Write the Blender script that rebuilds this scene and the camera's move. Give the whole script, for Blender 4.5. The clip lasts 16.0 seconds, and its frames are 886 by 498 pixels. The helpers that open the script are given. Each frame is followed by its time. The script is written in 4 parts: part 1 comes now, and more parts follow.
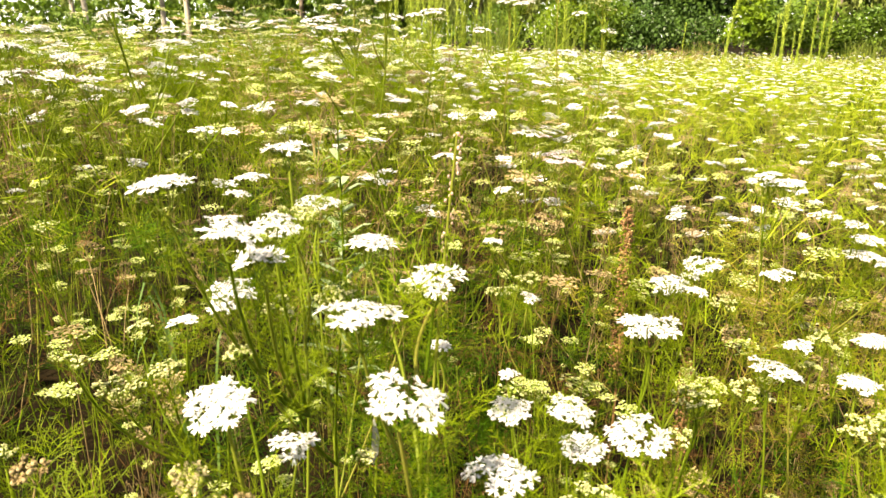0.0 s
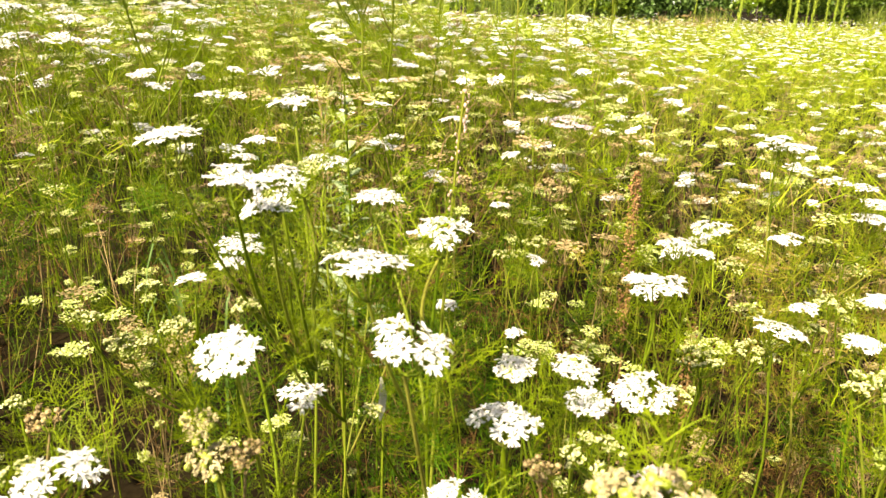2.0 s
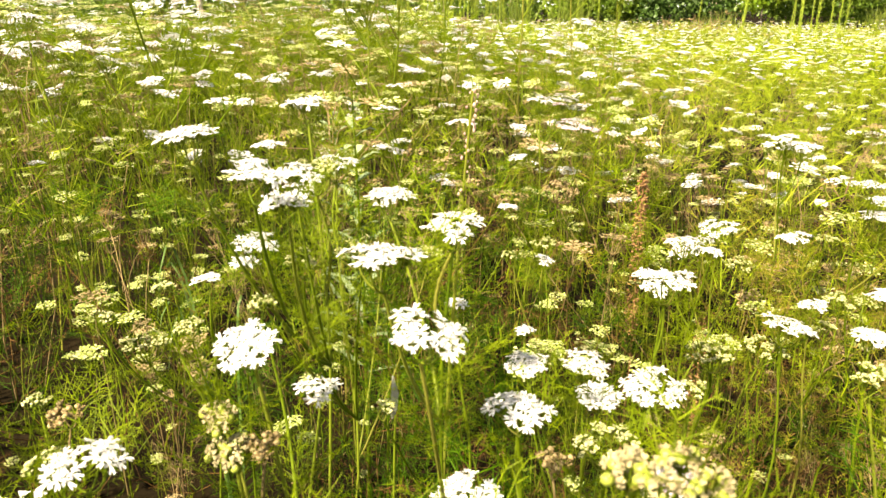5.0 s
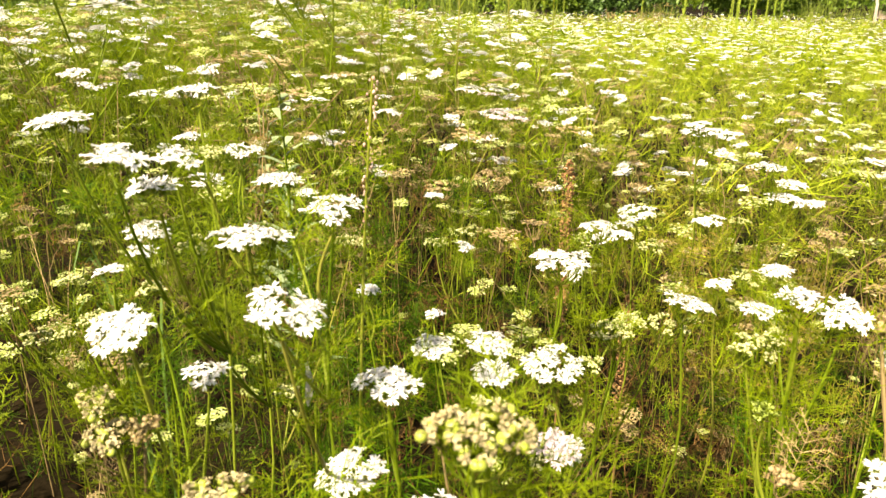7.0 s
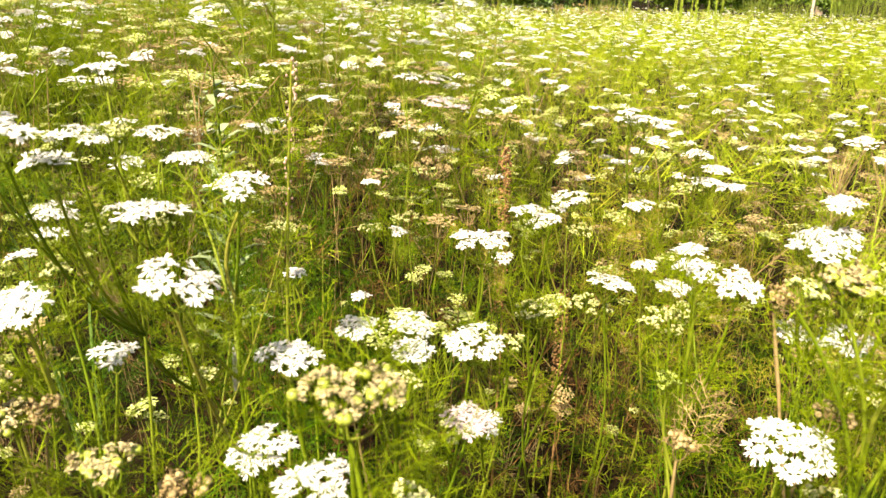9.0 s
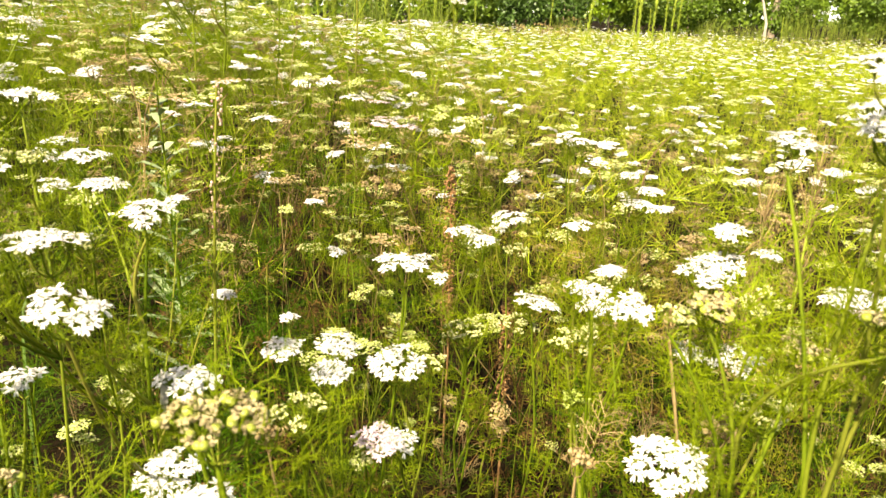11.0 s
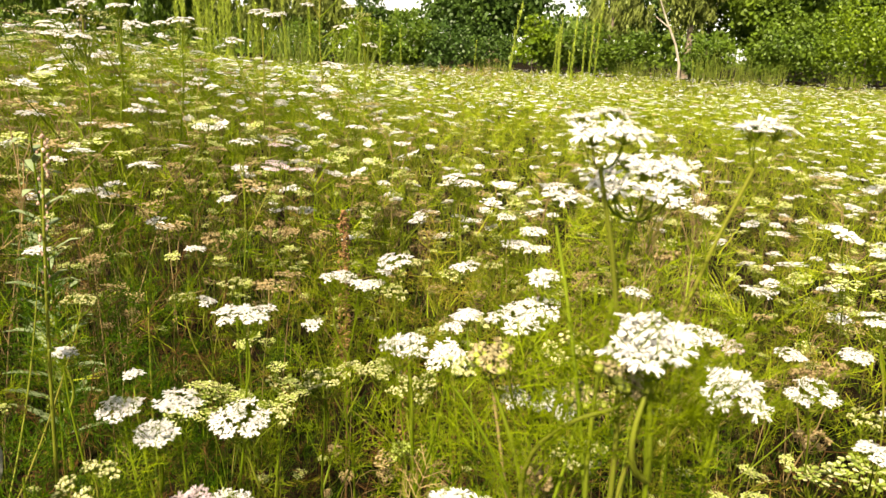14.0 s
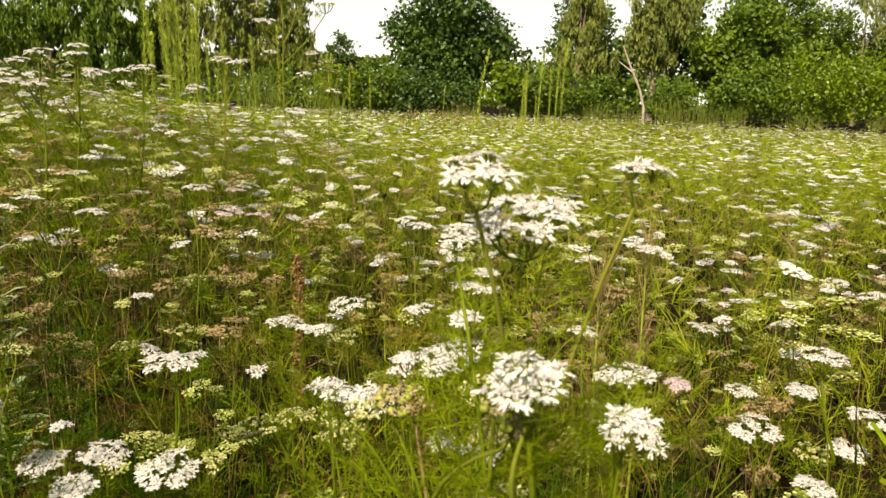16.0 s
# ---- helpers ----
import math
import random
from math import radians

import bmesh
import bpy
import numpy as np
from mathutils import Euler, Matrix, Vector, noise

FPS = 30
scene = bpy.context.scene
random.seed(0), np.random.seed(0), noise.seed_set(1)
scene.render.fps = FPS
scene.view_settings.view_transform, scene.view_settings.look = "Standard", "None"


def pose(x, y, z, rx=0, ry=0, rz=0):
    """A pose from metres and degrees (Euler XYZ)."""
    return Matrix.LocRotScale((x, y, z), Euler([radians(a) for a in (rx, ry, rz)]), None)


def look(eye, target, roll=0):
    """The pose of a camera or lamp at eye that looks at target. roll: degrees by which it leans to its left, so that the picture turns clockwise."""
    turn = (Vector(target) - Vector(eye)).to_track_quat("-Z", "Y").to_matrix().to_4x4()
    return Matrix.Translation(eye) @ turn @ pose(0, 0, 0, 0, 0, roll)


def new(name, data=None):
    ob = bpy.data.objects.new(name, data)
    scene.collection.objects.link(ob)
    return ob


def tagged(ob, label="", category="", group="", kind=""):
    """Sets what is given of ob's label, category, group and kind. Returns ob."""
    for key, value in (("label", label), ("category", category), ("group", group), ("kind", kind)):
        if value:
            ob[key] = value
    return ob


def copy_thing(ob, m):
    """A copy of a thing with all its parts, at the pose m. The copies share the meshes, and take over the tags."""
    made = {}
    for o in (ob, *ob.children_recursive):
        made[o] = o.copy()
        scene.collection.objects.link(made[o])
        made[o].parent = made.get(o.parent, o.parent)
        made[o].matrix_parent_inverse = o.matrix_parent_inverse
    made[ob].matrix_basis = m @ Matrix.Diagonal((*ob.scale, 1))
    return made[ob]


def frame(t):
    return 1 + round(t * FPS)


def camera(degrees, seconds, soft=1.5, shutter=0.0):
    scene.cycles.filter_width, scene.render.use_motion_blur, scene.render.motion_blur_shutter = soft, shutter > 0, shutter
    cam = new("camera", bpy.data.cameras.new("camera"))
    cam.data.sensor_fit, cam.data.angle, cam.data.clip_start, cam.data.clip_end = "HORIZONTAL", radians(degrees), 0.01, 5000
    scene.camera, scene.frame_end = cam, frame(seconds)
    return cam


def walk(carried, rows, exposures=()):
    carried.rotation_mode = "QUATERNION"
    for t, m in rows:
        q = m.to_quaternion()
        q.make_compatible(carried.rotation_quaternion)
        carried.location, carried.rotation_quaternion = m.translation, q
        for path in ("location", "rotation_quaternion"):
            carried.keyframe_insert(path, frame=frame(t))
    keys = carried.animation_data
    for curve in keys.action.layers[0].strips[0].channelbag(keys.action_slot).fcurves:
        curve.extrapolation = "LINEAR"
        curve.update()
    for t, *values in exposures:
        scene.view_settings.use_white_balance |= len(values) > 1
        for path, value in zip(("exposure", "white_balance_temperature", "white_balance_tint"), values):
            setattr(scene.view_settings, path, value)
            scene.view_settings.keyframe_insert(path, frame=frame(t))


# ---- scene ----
cam = camera(64.5, 16.0, 1.5)
PATH = [
    (0, (0.024, 0.011, 0.753), (-0.24, 1.905, 0.168), 0.6),
    (0.5, (0.026, 0.011, 0.75), (-0.231, 1.898, 0.14), 0.8),
    (1, (0.026, 0.01, 0.75), (-0.227, 1.891, 0.118), 0.9),
    (1.5, (0.026, 0.009, 0.749), (-0.237, 1.883, 0.1), 0.7),
    (2, (0.025, 0.008, 0.747), (-0.255, 1.872, 0.08), 0.6),
    (2.5, (0.022, 0.006, 0.748), (-0.285, 1.866, 0.081), 0.0),
    (3, (0.017, 0.003, 0.75), (-0.32, 1.861, 0.091), -0.3),
    (3.5, (0.017, 0.002, 0.75), (-0.335, 1.859, 0.095), -0.5),
    (3.7, (0.016, 0.002, 0.749), (-0.33, 1.864, 0.108), -0.4),
    (5.8, (0.034, 0.0, 0.744), (-0.23, 1.872, 0.088), -0.2),
    (6, (0.037, -0.002, 0.744), (-0.213, 1.872, 0.093), -0.2),
    (6.5, (0.045, -0.003, 0.743), (-0.148, 1.875, 0.083), -0.0),
    (7, (0.054, -0.003, 0.742), (-0.114, 1.874, 0.072), -0.0),
    (7.5, (0.058, -0.005, 0.741), (-0.069, 1.872, 0.062), 0.4),
    (8, (0.062, -0.005, 0.74), (-0.039, 1.87, 0.051), 0.4),
    (8.5, (0.067, -0.005, 0.737), (-0.011, 1.866, 0.037), 0.5),
    (9, (0.073, -0.008, 0.737), (0.038, 1.869, 0.047), 0.8),
    (11.3, (0.105, -0.017, 0.746), (0.197, 1.875, 0.103), 2.1),
    (11.5, (0.11, -0.016, 0.746), (0.222, 1.875, 0.106), 2.3),
    (12, (0.116, -0.016, 0.747), (0.252, 1.877, 0.117), 2.7),
    (12.5, (0.126, -0.018, 0.748), (0.285, 1.877, 0.128), 2.6),
    (13, (0.134, -0.016, 0.749), (0.319, 1.882, 0.149), 2.3),
    (13.5, (0.144, -0.015, 0.75), (0.361, 1.887, 0.171), 2.2),
    (14, (0.152, -0.016, 0.752), (0.403, 1.893, 0.214), 2.0),
    (14.5, (0.162, -0.017, 0.754), (0.489, 1.898, 0.279), 2.0),
    (15, (0.166, -0.021, 0.755), (0.53, 1.917, 0.423), 1.4),
    (15.5, (0.172, -0.019, 0.754), (0.539, 1.908, 0.363), 1.8),
    (16, (0.176, -0.021, 0.753), (0.503, 1.907, 0.334), 1.6),
]
# focus of a phone lens: under 1 mm of glass, set on the flowers an arm's length away
cam.data.dof.use_dof = True
cam.data.dof.focus_distance = 0.75
cam.data.dof.aperture_fstop = 36.0

walk(cam, [(t, look(eye, target, roll)) for t, eye, target, roll in PATH],
     [(0.0, 2.10, 8200, 10), (3.7, 2.18, 8200, 10), (6.5, 2.06, 8200, 10), (9.0, 2.08, 8200, 10), (12.5, 1.96, 8300, 10), (14.0, 1.58, 8300, 10), (15.0, 1.14, 8300, 10), (16.0, 1.02, 8300, 10)])

# ---- world and sun ----
SUN_ELEVATION, SUN_AZIMUTH = radians(50), radians(215)   # azimuth from north (+y) towards east (+x)
world = bpy.data.worlds.new("sky")
scene.world = world
world.use_nodes = True
wn = world.node_tree.nodes
sky = wn.new("ShaderNodeTexSky")
sky.sky_type = "NISHITA"
sky.sun_disc = False
sky.sun_elevation, sky.sun_rotation = SUN_ELEVATION, SUN_AZIMUTH
sky.air_density, sky.dust_density, sky.ozone_density = 1.0, 2.0, 1.0
wl = world.node_tree.links
wl.new(sky.outputs[0], wn["Background"].inputs[0])
wn["Background"].inputs[1].default_value = 0.04
# thin haze over the whole sky, brighter towards the horizon all round
co, split, high, lift, dense = wn.new("ShaderNodeTexCoord"), wn.new("ShaderNodeSeparateXYZ"), wn.new("ShaderNodeMapRange"), wn.new("ShaderNodeMath"), wn.new("ShaderNodeMath")
wl.new(co.outputs["Generated"], split.inputs[0])
wl.new(split.outputs["Z"], high.inputs["Value"])
high.inputs["To Min"].default_value, high.inputs["To Max"].default_value = 1.0, 0.0
lift.operation, lift.inputs[1].default_value = "POWER", 4.0
dense.operation, dense.inputs[1].default_value, dense.inputs[2].default_value = "MULTIPLY_ADD", 0.62, 0.02
wl.new(high.outputs[0], lift.inputs[0])
wl.new(lift.outputs[0], dense.inputs[0])
haze, both = wn.new("ShaderNodeBackground"), wn.new("ShaderNodeAddShader")
haze.inputs[0].default_value = (0.91, 0.95, 1.0, 1)
wl.new(dense.outputs[0], haze.inputs[1])
wl.new(wn["Background"].outputs[0], both.inputs[0])
wl.new(haze.outputs[0], both.inputs[1])
wl.new(both.outputs[0], wn["World Output"].inputs["Surface"])
sun = new("sun", bpy.data.lights.new("sun", "SUN"))
sun.data.energy, sun.data.angle, sun.data.color = 5.0, radians(0.9), (1.0, 0.95, 0.86)
sun_dir = Vector((math.sin(SUN_AZIMUTH) * math.cos(SUN_ELEVATION), math.cos(SUN_AZIMUTH) * math.cos(SUN_ELEVATION), math.sin(SUN_ELEVATION)))
sun.matrix_world = look(sun_dir * 50, (0, 0, 0))


# ---- materials ----
def organic(name, low, high, scale, translucent=0.0, rough=0.6, gloss=0.25, vary=0.25, tint=None, bump=0.0):
    """Plant or soil surface: two colours mixed by noise at two scales, changed a little from piece to piece."""
    m = bpy.data.materials.new(name)
    m.use_nodes = True
    nt = m.node_tree
    n, l = nt.nodes, nt.links
    bsdf = n["Principled BSDF"]
    co = n.new("ShaderNodeTexCoord")
    a = n.new("ShaderNodeTexNoise"); a.inputs["Scale"].default_value = scale; a.inputs["Detail"].default_value = 3
    b = n.new("ShaderNodeTexNoise"); b.inputs["Scale"].default_value = scale * 9; b.inputs["Detail"].default_value = 2
    l.new(co.outputs["Object"], a.inputs["Vector"]); l.new(co.outputs["Object"], b.inputs["Vector"])
    mix = n.new("ShaderNodeMath"); mix.operation = "MULTIPLY_ADD"; mix.inputs[1].default_value = 0.35
    l.new(b.outputs["Fac"], mix.inputs[0]); l.new(a.outputs["Fac"], mix.inputs[2])
    ramp = n.new("ShaderNodeValToRGB")
    ramp.color_ramp.elements[0].position, ramp.color_ramp.elements[1].position = 0.45, 0.9
    ramp.color_ramp.elements[0].color, ramp.color_ramp.elements[1].color = (*low, 1), (*high, 1)
    l.new(mix.outputs[0], ramp.inputs[0])
    colour = ramp.outputs[0]
    geo, info = n.new("ShaderNodeNewGeometry"), n.new("ShaderNodeObjectInfo")
    add = n.new("ShaderNodeMath"); add.operation = "ADD"
    l.new(geo.outputs["Random Per Island"], add.inputs[0]); l.new(info.outputs["Random"], add.inputs[1])
    half = n.new("ShaderNodeMath"); half.operation = "FRACT"
    l.new(add.outputs[0], half.inputs[0])
    if tint:
        t = n.new("ShaderNodeMix"); t.data_type = "RGBA"
        t.inputs["B"].default_value = (*tint, 1)
        f = n.new("ShaderNodeMath"); f.operation = "POWER"; f.inputs[1].default_value = 2.5
        l.new(half.outputs[0], f.inputs[0]); l.new(f.outputs[0], t.inputs["Factor"]); l.new(colour, t.inputs["A"])
        colour = t.outputs["Result"]
    hsv = n.new("ShaderNodeHueSaturation")
    rng = n.new("ShaderNodeMapRange"); rng.inputs["To Min"].default_value, rng.inputs["To Max"].default_value = 1 - vary, 1 + vary
    l.new(half.outputs[0], rng.inputs["Value"]); l.new(rng.outputs[0], hsv.inputs["Value"]); l.new(colour, hsv.inputs["Color"])
    colour = hsv.outputs[0]
    l.new(colour, bsdf.inputs["Base Color"])
    bsdf.inputs["Roughness"].default_value = rough
    bsdf.inputs["Specular IOR Level"].default_value = gloss
    if bump:
        bp = n.new("ShaderNodeBump"); bp.inputs["Strength"].default_value = bump; bp.inputs["Distance"].default_value = 0.01
        l.new(mix.outputs[0], bp.inputs["Height"]); l.new(bp.outputs[0], bsdf.inputs["Normal"])
    if translucent:
        tr, sh = n.new("ShaderNodeBsdfTranslucent"), n.new("ShaderNodeMixShader")
        sh.inputs[0].default_value = translucent
        l.new(colour, tr.inputs["Color"]); l.new(bsdf.outputs[0], sh.inputs[1]); l.new(tr.outputs[0], sh.inputs[2])
        l.new(sh.outputs[0], n["Material Output"].inputs["Surface"])
    return m


PETAL = organic("petal_white", (0.54, 0.54, 0.54), (0.69, 0.69, 0.68), 120, 0.34, 0.55, 0.2, 0.10)
PETAL_PINK = organic("petal_pinkish", (0.42, 0.31, 0.35), (0.56, 0.47, 0.50), 120, 0.25, 0.55, 0.2, 0.06)
HEART = organic("flower_heart", (0.50, 0.42, 0.38), (0.66, 0.60, 0.50), 300, 0.0, 0.6, 0.2, 0.2)
CREAM = organic("faded_petal", (0.38, 0.37, 0.15), (0.55, 0.54, 0.31), 200, 0.2, 0.6, 0.2, 0.15)
YOUNG = organic("young_green_umbel", (0.23, 0.30, 0.045), (0.41, 0.47, 0.15), 200, 0.2, 0.5, 0.15, 0.2)
OVARY = organic("green_ovary", (0.11, 0.16, 0.02), (0.22, 0.27, 0.05), 200, 0.1, 0.5, 0.3, 0.2)
STEM = organic("green_stem", (0.085, 0.145, 0.006), (0.18, 0.245, 0.014), 25, 0.35, 0.5, 0.12, 0.3, (0.17, 0.16, 0.03))
# dark copy of the leaf green: shade deep in the crop put into colour
LEAF = organic("shade_dark_feathery_leaf", (0.012, 0.040, 0.001), (0.045, 0.098, 0.003), 20, 0.35, 0.6, 0.06, 0.3)
RIPE_LEAF = organic("yellowing_leaf", (0.185, 0.275, 0.010), (0.33, 0.42, 0.030), 20, 0.4, 0.6, 0.04, 0.3, (0.26, 0.26, 0.03))
FIELD_LEAF = organic("field_feathery_leaf", (0.050, 0.110, 0.002), (0.150, 0.225, 0.004), 20, 0.4, 0.6, 0.04, 0.3, (0.12, 0.14, 0.010))
FRESH_LEAF = organic("fresh_feathery_leaf", (0.080, 0.125, 0.003), (0.18, 0.235, 0.008), 20, 0.42, 0.55, 0.1, 0.25)
MID_LEAF = organic("green_feathery_leaf", (0.052, 0.090, 0.002), (0.145, 0.19, 0.006), 20, 0.4, 0.55, 0.1, 0.25)
# green stem again, with the shade near the ground mixed into its colour
LOW_STEM = organic("shade_darkened_stem", (0.028, 0.050, 0.004), (0.070, 0.095, 0.008), 25, 0.15, 0.55, 0.1, 0.25)
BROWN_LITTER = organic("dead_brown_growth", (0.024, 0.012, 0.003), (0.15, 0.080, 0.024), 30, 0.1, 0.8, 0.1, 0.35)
DRY = organic("dry_stalk", (0.13, 0.088, 0.036), (0.26, 0.185, 0.085), 40, 0.15, 0.75, 0.15, 0.3, (0.22, 0.16, 0.07))
REMNANT = organic("withered_petal", (0.22, 0.18, 0.085), (0.38, 0.33, 0.19), 150, 0.1, 0.7, 0.15, 0.2)
SEED = organic("unripe_seed", (0.18, 0.22, 0.02), (0.30, 0.34, 0.06), 150, 0.15, 0.4, 0.4, 0.15)
TAN = organic("ripe_seed", (0.19, 0.14, 0.060), (0.32, 0.25, 0.125), 150, 0.1, 0.6, 0.25, 0.2)
RUST = organic("rusty_dry_seedhead", (0.13, 0.065, 0.026), (0.28, 0.16, 0.07), 90, 0.1, 0.8, 0.1, 0.3)
BROAD = organic("broad_weed_leaf", (0.05, 0.10, 0.02), (0.10, 0.16, 0.035), 30, 0.25, 0.5, 0.3, 0.15)
OLIVE_LEAF = organic("ripening_feathery_leaf", (0.098, 0.118, 0.005), (0.22, 0.235, 0.014), 20, 0.35, 0.6, 0.05, 0.35, (0.19, 0.12, 0.035))
GREY_LEAF = organic("grey_green_weed_leaf", (0.14, 0.19, 0.09), (0.25, 0.31, 0.16), 30, 0.2, 0.6, 0.2, 0.15)
PINK = organic("pink_bud", (0.36, 0.20, 0.16), (0.54, 0.40, 0.32), 120, 0.2, 0.5, 0.25, 0.2)
# dark soil, taken nearly to black so its colour holds the crop's shade
SOIL = organic("shade_darkened_soil", (0.004, 0.003, 0.0015), (0.013, 0.009, 0.004), 6, 0, 0.95, 0.02, 0.0, None, 0.8)
BARK = organic("grey_brown_bark", (0.10, 0.075, 0.05), (0.26, 0.21, 0.16), 4, 0, 0.9, 0.1, 0.15, None, 0.6)
PALE_BARK = organic("pale_bark", (0.28, 0.235, 0.18), (0.46, 0.41, 0.34), 4, 0, 0.85, 0.1, 0.15, None, 0.5)
CROWN_DARK = organic("dark_tree_leaf", (0.024, 0.058, 0.009), (0.065, 0.12, 0.016), 0.8, 0.25, 0.5, 0.3, 0.2)
CROWN_MID = organic("green_tree_leaf", (0.048, 0.10, 0.008), (0.125, 0.19, 0.016), 0.8, 0.3, 0.5, 0.3, 0.2)
CROWN_PALE = organic("grey_green_drooping_leaf", (0.10, 0.135, 0.025), (0.20, 0.235, 0.05), 0.8, 0.3, 0.55, 0.25, 0.2)
CROWN_BRIGHT = organic("bright_shrub_leaf", (0.065, 0.125, 0.006), (0.18, 0.26, 0.014), 1.2, 0.35, 0.45, 0.3, 0.2)
GRASS = organic("pale_tall_weed", (0.22, 0.30, 0.03), (0.40, 0.47, 0.075), 2, 0.35, 0.6, 0.2, 0.3)

CLUMP = organic("field_edge_grass", (0.09, 0.13, 0.015), (0.20, 0.24, 0.04), 2, 0.3, 0.6, 0.15, 0.35)



# ---- geometry helpers ----
class Geo:
    """Triangles with a material slot each."""
    def __init__(self):
        self.v, self.f, self.m, self.n = [], [], [], 0

    def add(self, v, f, slot=0):
        v, f = np.asarray(v, float), np.asarray(f, int)
        self.v.append(v); self.f.append(f + self.n)
        self.m.append(np.full(len(f), slot) if np.isscalar(slot) else np.asarray(slot))
        self.n += len(v)
        return self

    def flat(self):
        return np.concatenate(self.v), np.concatenate(self.f), np.concatenate(self.m)

    def scatter(self, template, mats):
        """Adds the template (v, f, m) once for each 4 x 4 matrix."""
        v, f, m = template
        mats = np.asarray(mats)
        k = len(mats)
        if not k:
            return self
        w = np.einsum("kij,nj->kni", mats[:, :3, :3], v) + mats[:, None, :3, 3]
        ff = f[None] + (np.arange(k) * len(v))[:, None, None]
        return self.add(w.reshape(-1, 3), ff.reshape(-1, 3), np.tile(m, k))

    def mesh(self, name, materials):
        v, f, m = self.flat()
        me = bpy.data.meshes.new(name)
        me.vertices.add(len(v)); me.loops.add(len(f) * 3); me.polygons.add(len(f))
        me.vertices.foreach_set("co", v.astype(np.float32).ravel())
        me.loops.foreach_set("vertex_index", f.astype(np.int32).ravel())
        me.polygons.foreach_set("loop_start", np.arange(0, len(f) * 3, 3, dtype=np.int32))
        me.polygons.foreach_set("material_index", m.astype(np.int32))
        me.polygons.foreach_set("use_smooth", np.ones(len(f), dtype=bool))
        for mat in materials:
            me.materials.append(mat)
        me.update(calc_edges=True)
        return me


def rot(axis, degrees):
    return np.array(Matrix.Rotation(radians(degrees), 4, axis))


def place(x, y, z, rx=0, ry=0, rz=0, s=1.0):
    return np.array(pose(x, y, z, rx, ry, rz) @ Matrix.Scale(s, 4))


def tube(points, radii, sides=4):
    p = np.asarray(points, float)
    r = np.broadcast_to(np.asarray(radii, float), (len(p),))
    d = np.gradient(p, axis=0)
    d /= np.linalg.norm(d, axis=1)[:, None] + 1e-12
    ref = np.array([0.93, 0.36, 0.05]) if abs(d[:, 2]).mean() > 0.6 else np.array([0.1, 0.05, 1.0])
    u = np.cross(d, ref); u /= np.linalg.norm(u, axis=1)[:, None] + 1e-12
    w = np.cross(d, u)
    a = np.linspace(0, 2 * np.pi, sides, endpoint=False)
    v = p[:, None] + r[:, None, None] * (np.cos(a)[None, :, None] * u[:, None] + np.sin(a)[None, :, None] * w[:, None])
    f = []
    for i in range(len(p) - 1):
        for k in range(sides):
            q, s = i * sides + k, i * sides + (k + 1) % sides
            f += [(q, s, s + sides), (q, s + sides, q + sides)]
    return v.reshape(-1, 3), np.array(f)


def curve(a, b, bend, n=6):
    """Points from a to b on an arc that leaves a along bend."""
    a, b, bend = np.asarray(a, float), np.asarray(b, float), np.asarray(bend, float)
    t = np.linspace(0, 1, n)[:, None]
    c = a + bend
    return (1 - t) ** 2 * a + 2 * t * (1 - t) * c + t ** 2 * b


def strip(points, width, side):
    p = np.asarray(points, float)
    s = np.asarray(side, float); s = s / (np.linalg.norm(s) + 1e-12)
    w = np.broadcast_to(np.asarray(width, float), (len(p),))[:, None] * 0.5
    v = np.concatenate([p - s * w, p + s * w])
    n = len(p)
    f = []
    for i in range(n - 1):
        f += [(i, i + 1, n + i + 1), (i, n + i + 1, n + i)]
    return v, np.array(f)


def ball(r, rings=3, around=5, squash=1.0):
    v, f = [(0, 0, -r * squash)], []
    for i in range(1, rings):
        a = math.pi * i / rings - math.pi / 2
        for k in range(around):
            b = 2 * math.pi * k / around
            v.append((r * math.cos(a) * math.cos(b), r * math.cos(a) * math.sin(b), r * squash * math.sin(a)))
    v.append((0, 0, r * squash))
    for k in range(around):
        f.append((0, 1 + (k + 1) % around, 1 + k))
        for i in range(rings - 2):
            q, s = 1 + i * around + k, 1 + i * around + (k + 1) % around
            f += [(q, s, s + around), (q, s + around, q + around)]
        f.append((len(v) - 1, 1 + (rings - 2) * around + k, 1 + (rings - 2) * around + (k + 1) % around))
    return np.array(v), np.array(f)


def part(name, geo, materials, parent, label="", m=None):
    """Links a Geo (or a finished mesh) as one mesh object under a thing or a part."""
    me = geo if isinstance(geo, bpy.types.Mesh) else geo.mesh(name, materials)
    ob = new(name, me)
    ob.parent = parent
    if m is not None:
        ob.matrix_local = Matrix(m)
    return tagged(ob, label)


# ---- flowers ----
def petal(length, width, fine=True):
    L, W = length, width
    if not fine:
        return np.array([(0, 0, 0), (.75 * L, .5 * W, .1 * L), (.95 * L, 0, 0.02 * L), (.75 * L, -.5 * W, .1 * L)]), np.array([(0, 2, 1), (0, 3, 2)])
    v = [(0, 0, 0), (.45 * L, .32 * W, .10 * L), (.96 * L, .48 * W, .04 * L), (1.06 * L, .24 * W, -.03 * L), (.60 * L, 0, .0), (1.06 * L, -.24 * W, -.03 * L), (.96 * L, -.48 * W, .04 * L), (.45 * L, -.32 * W, .10 * L), (.4 * L, 0, -.02 * L)]
    f = [(0, 8, 1), (1, 8, 4), (1, 4, 2), (2, 4, 3), (0, 7, 8), (7, 4, 8), (7, 6, 4), (6, 5, 4)]
    return np.array(v), np.array(f)


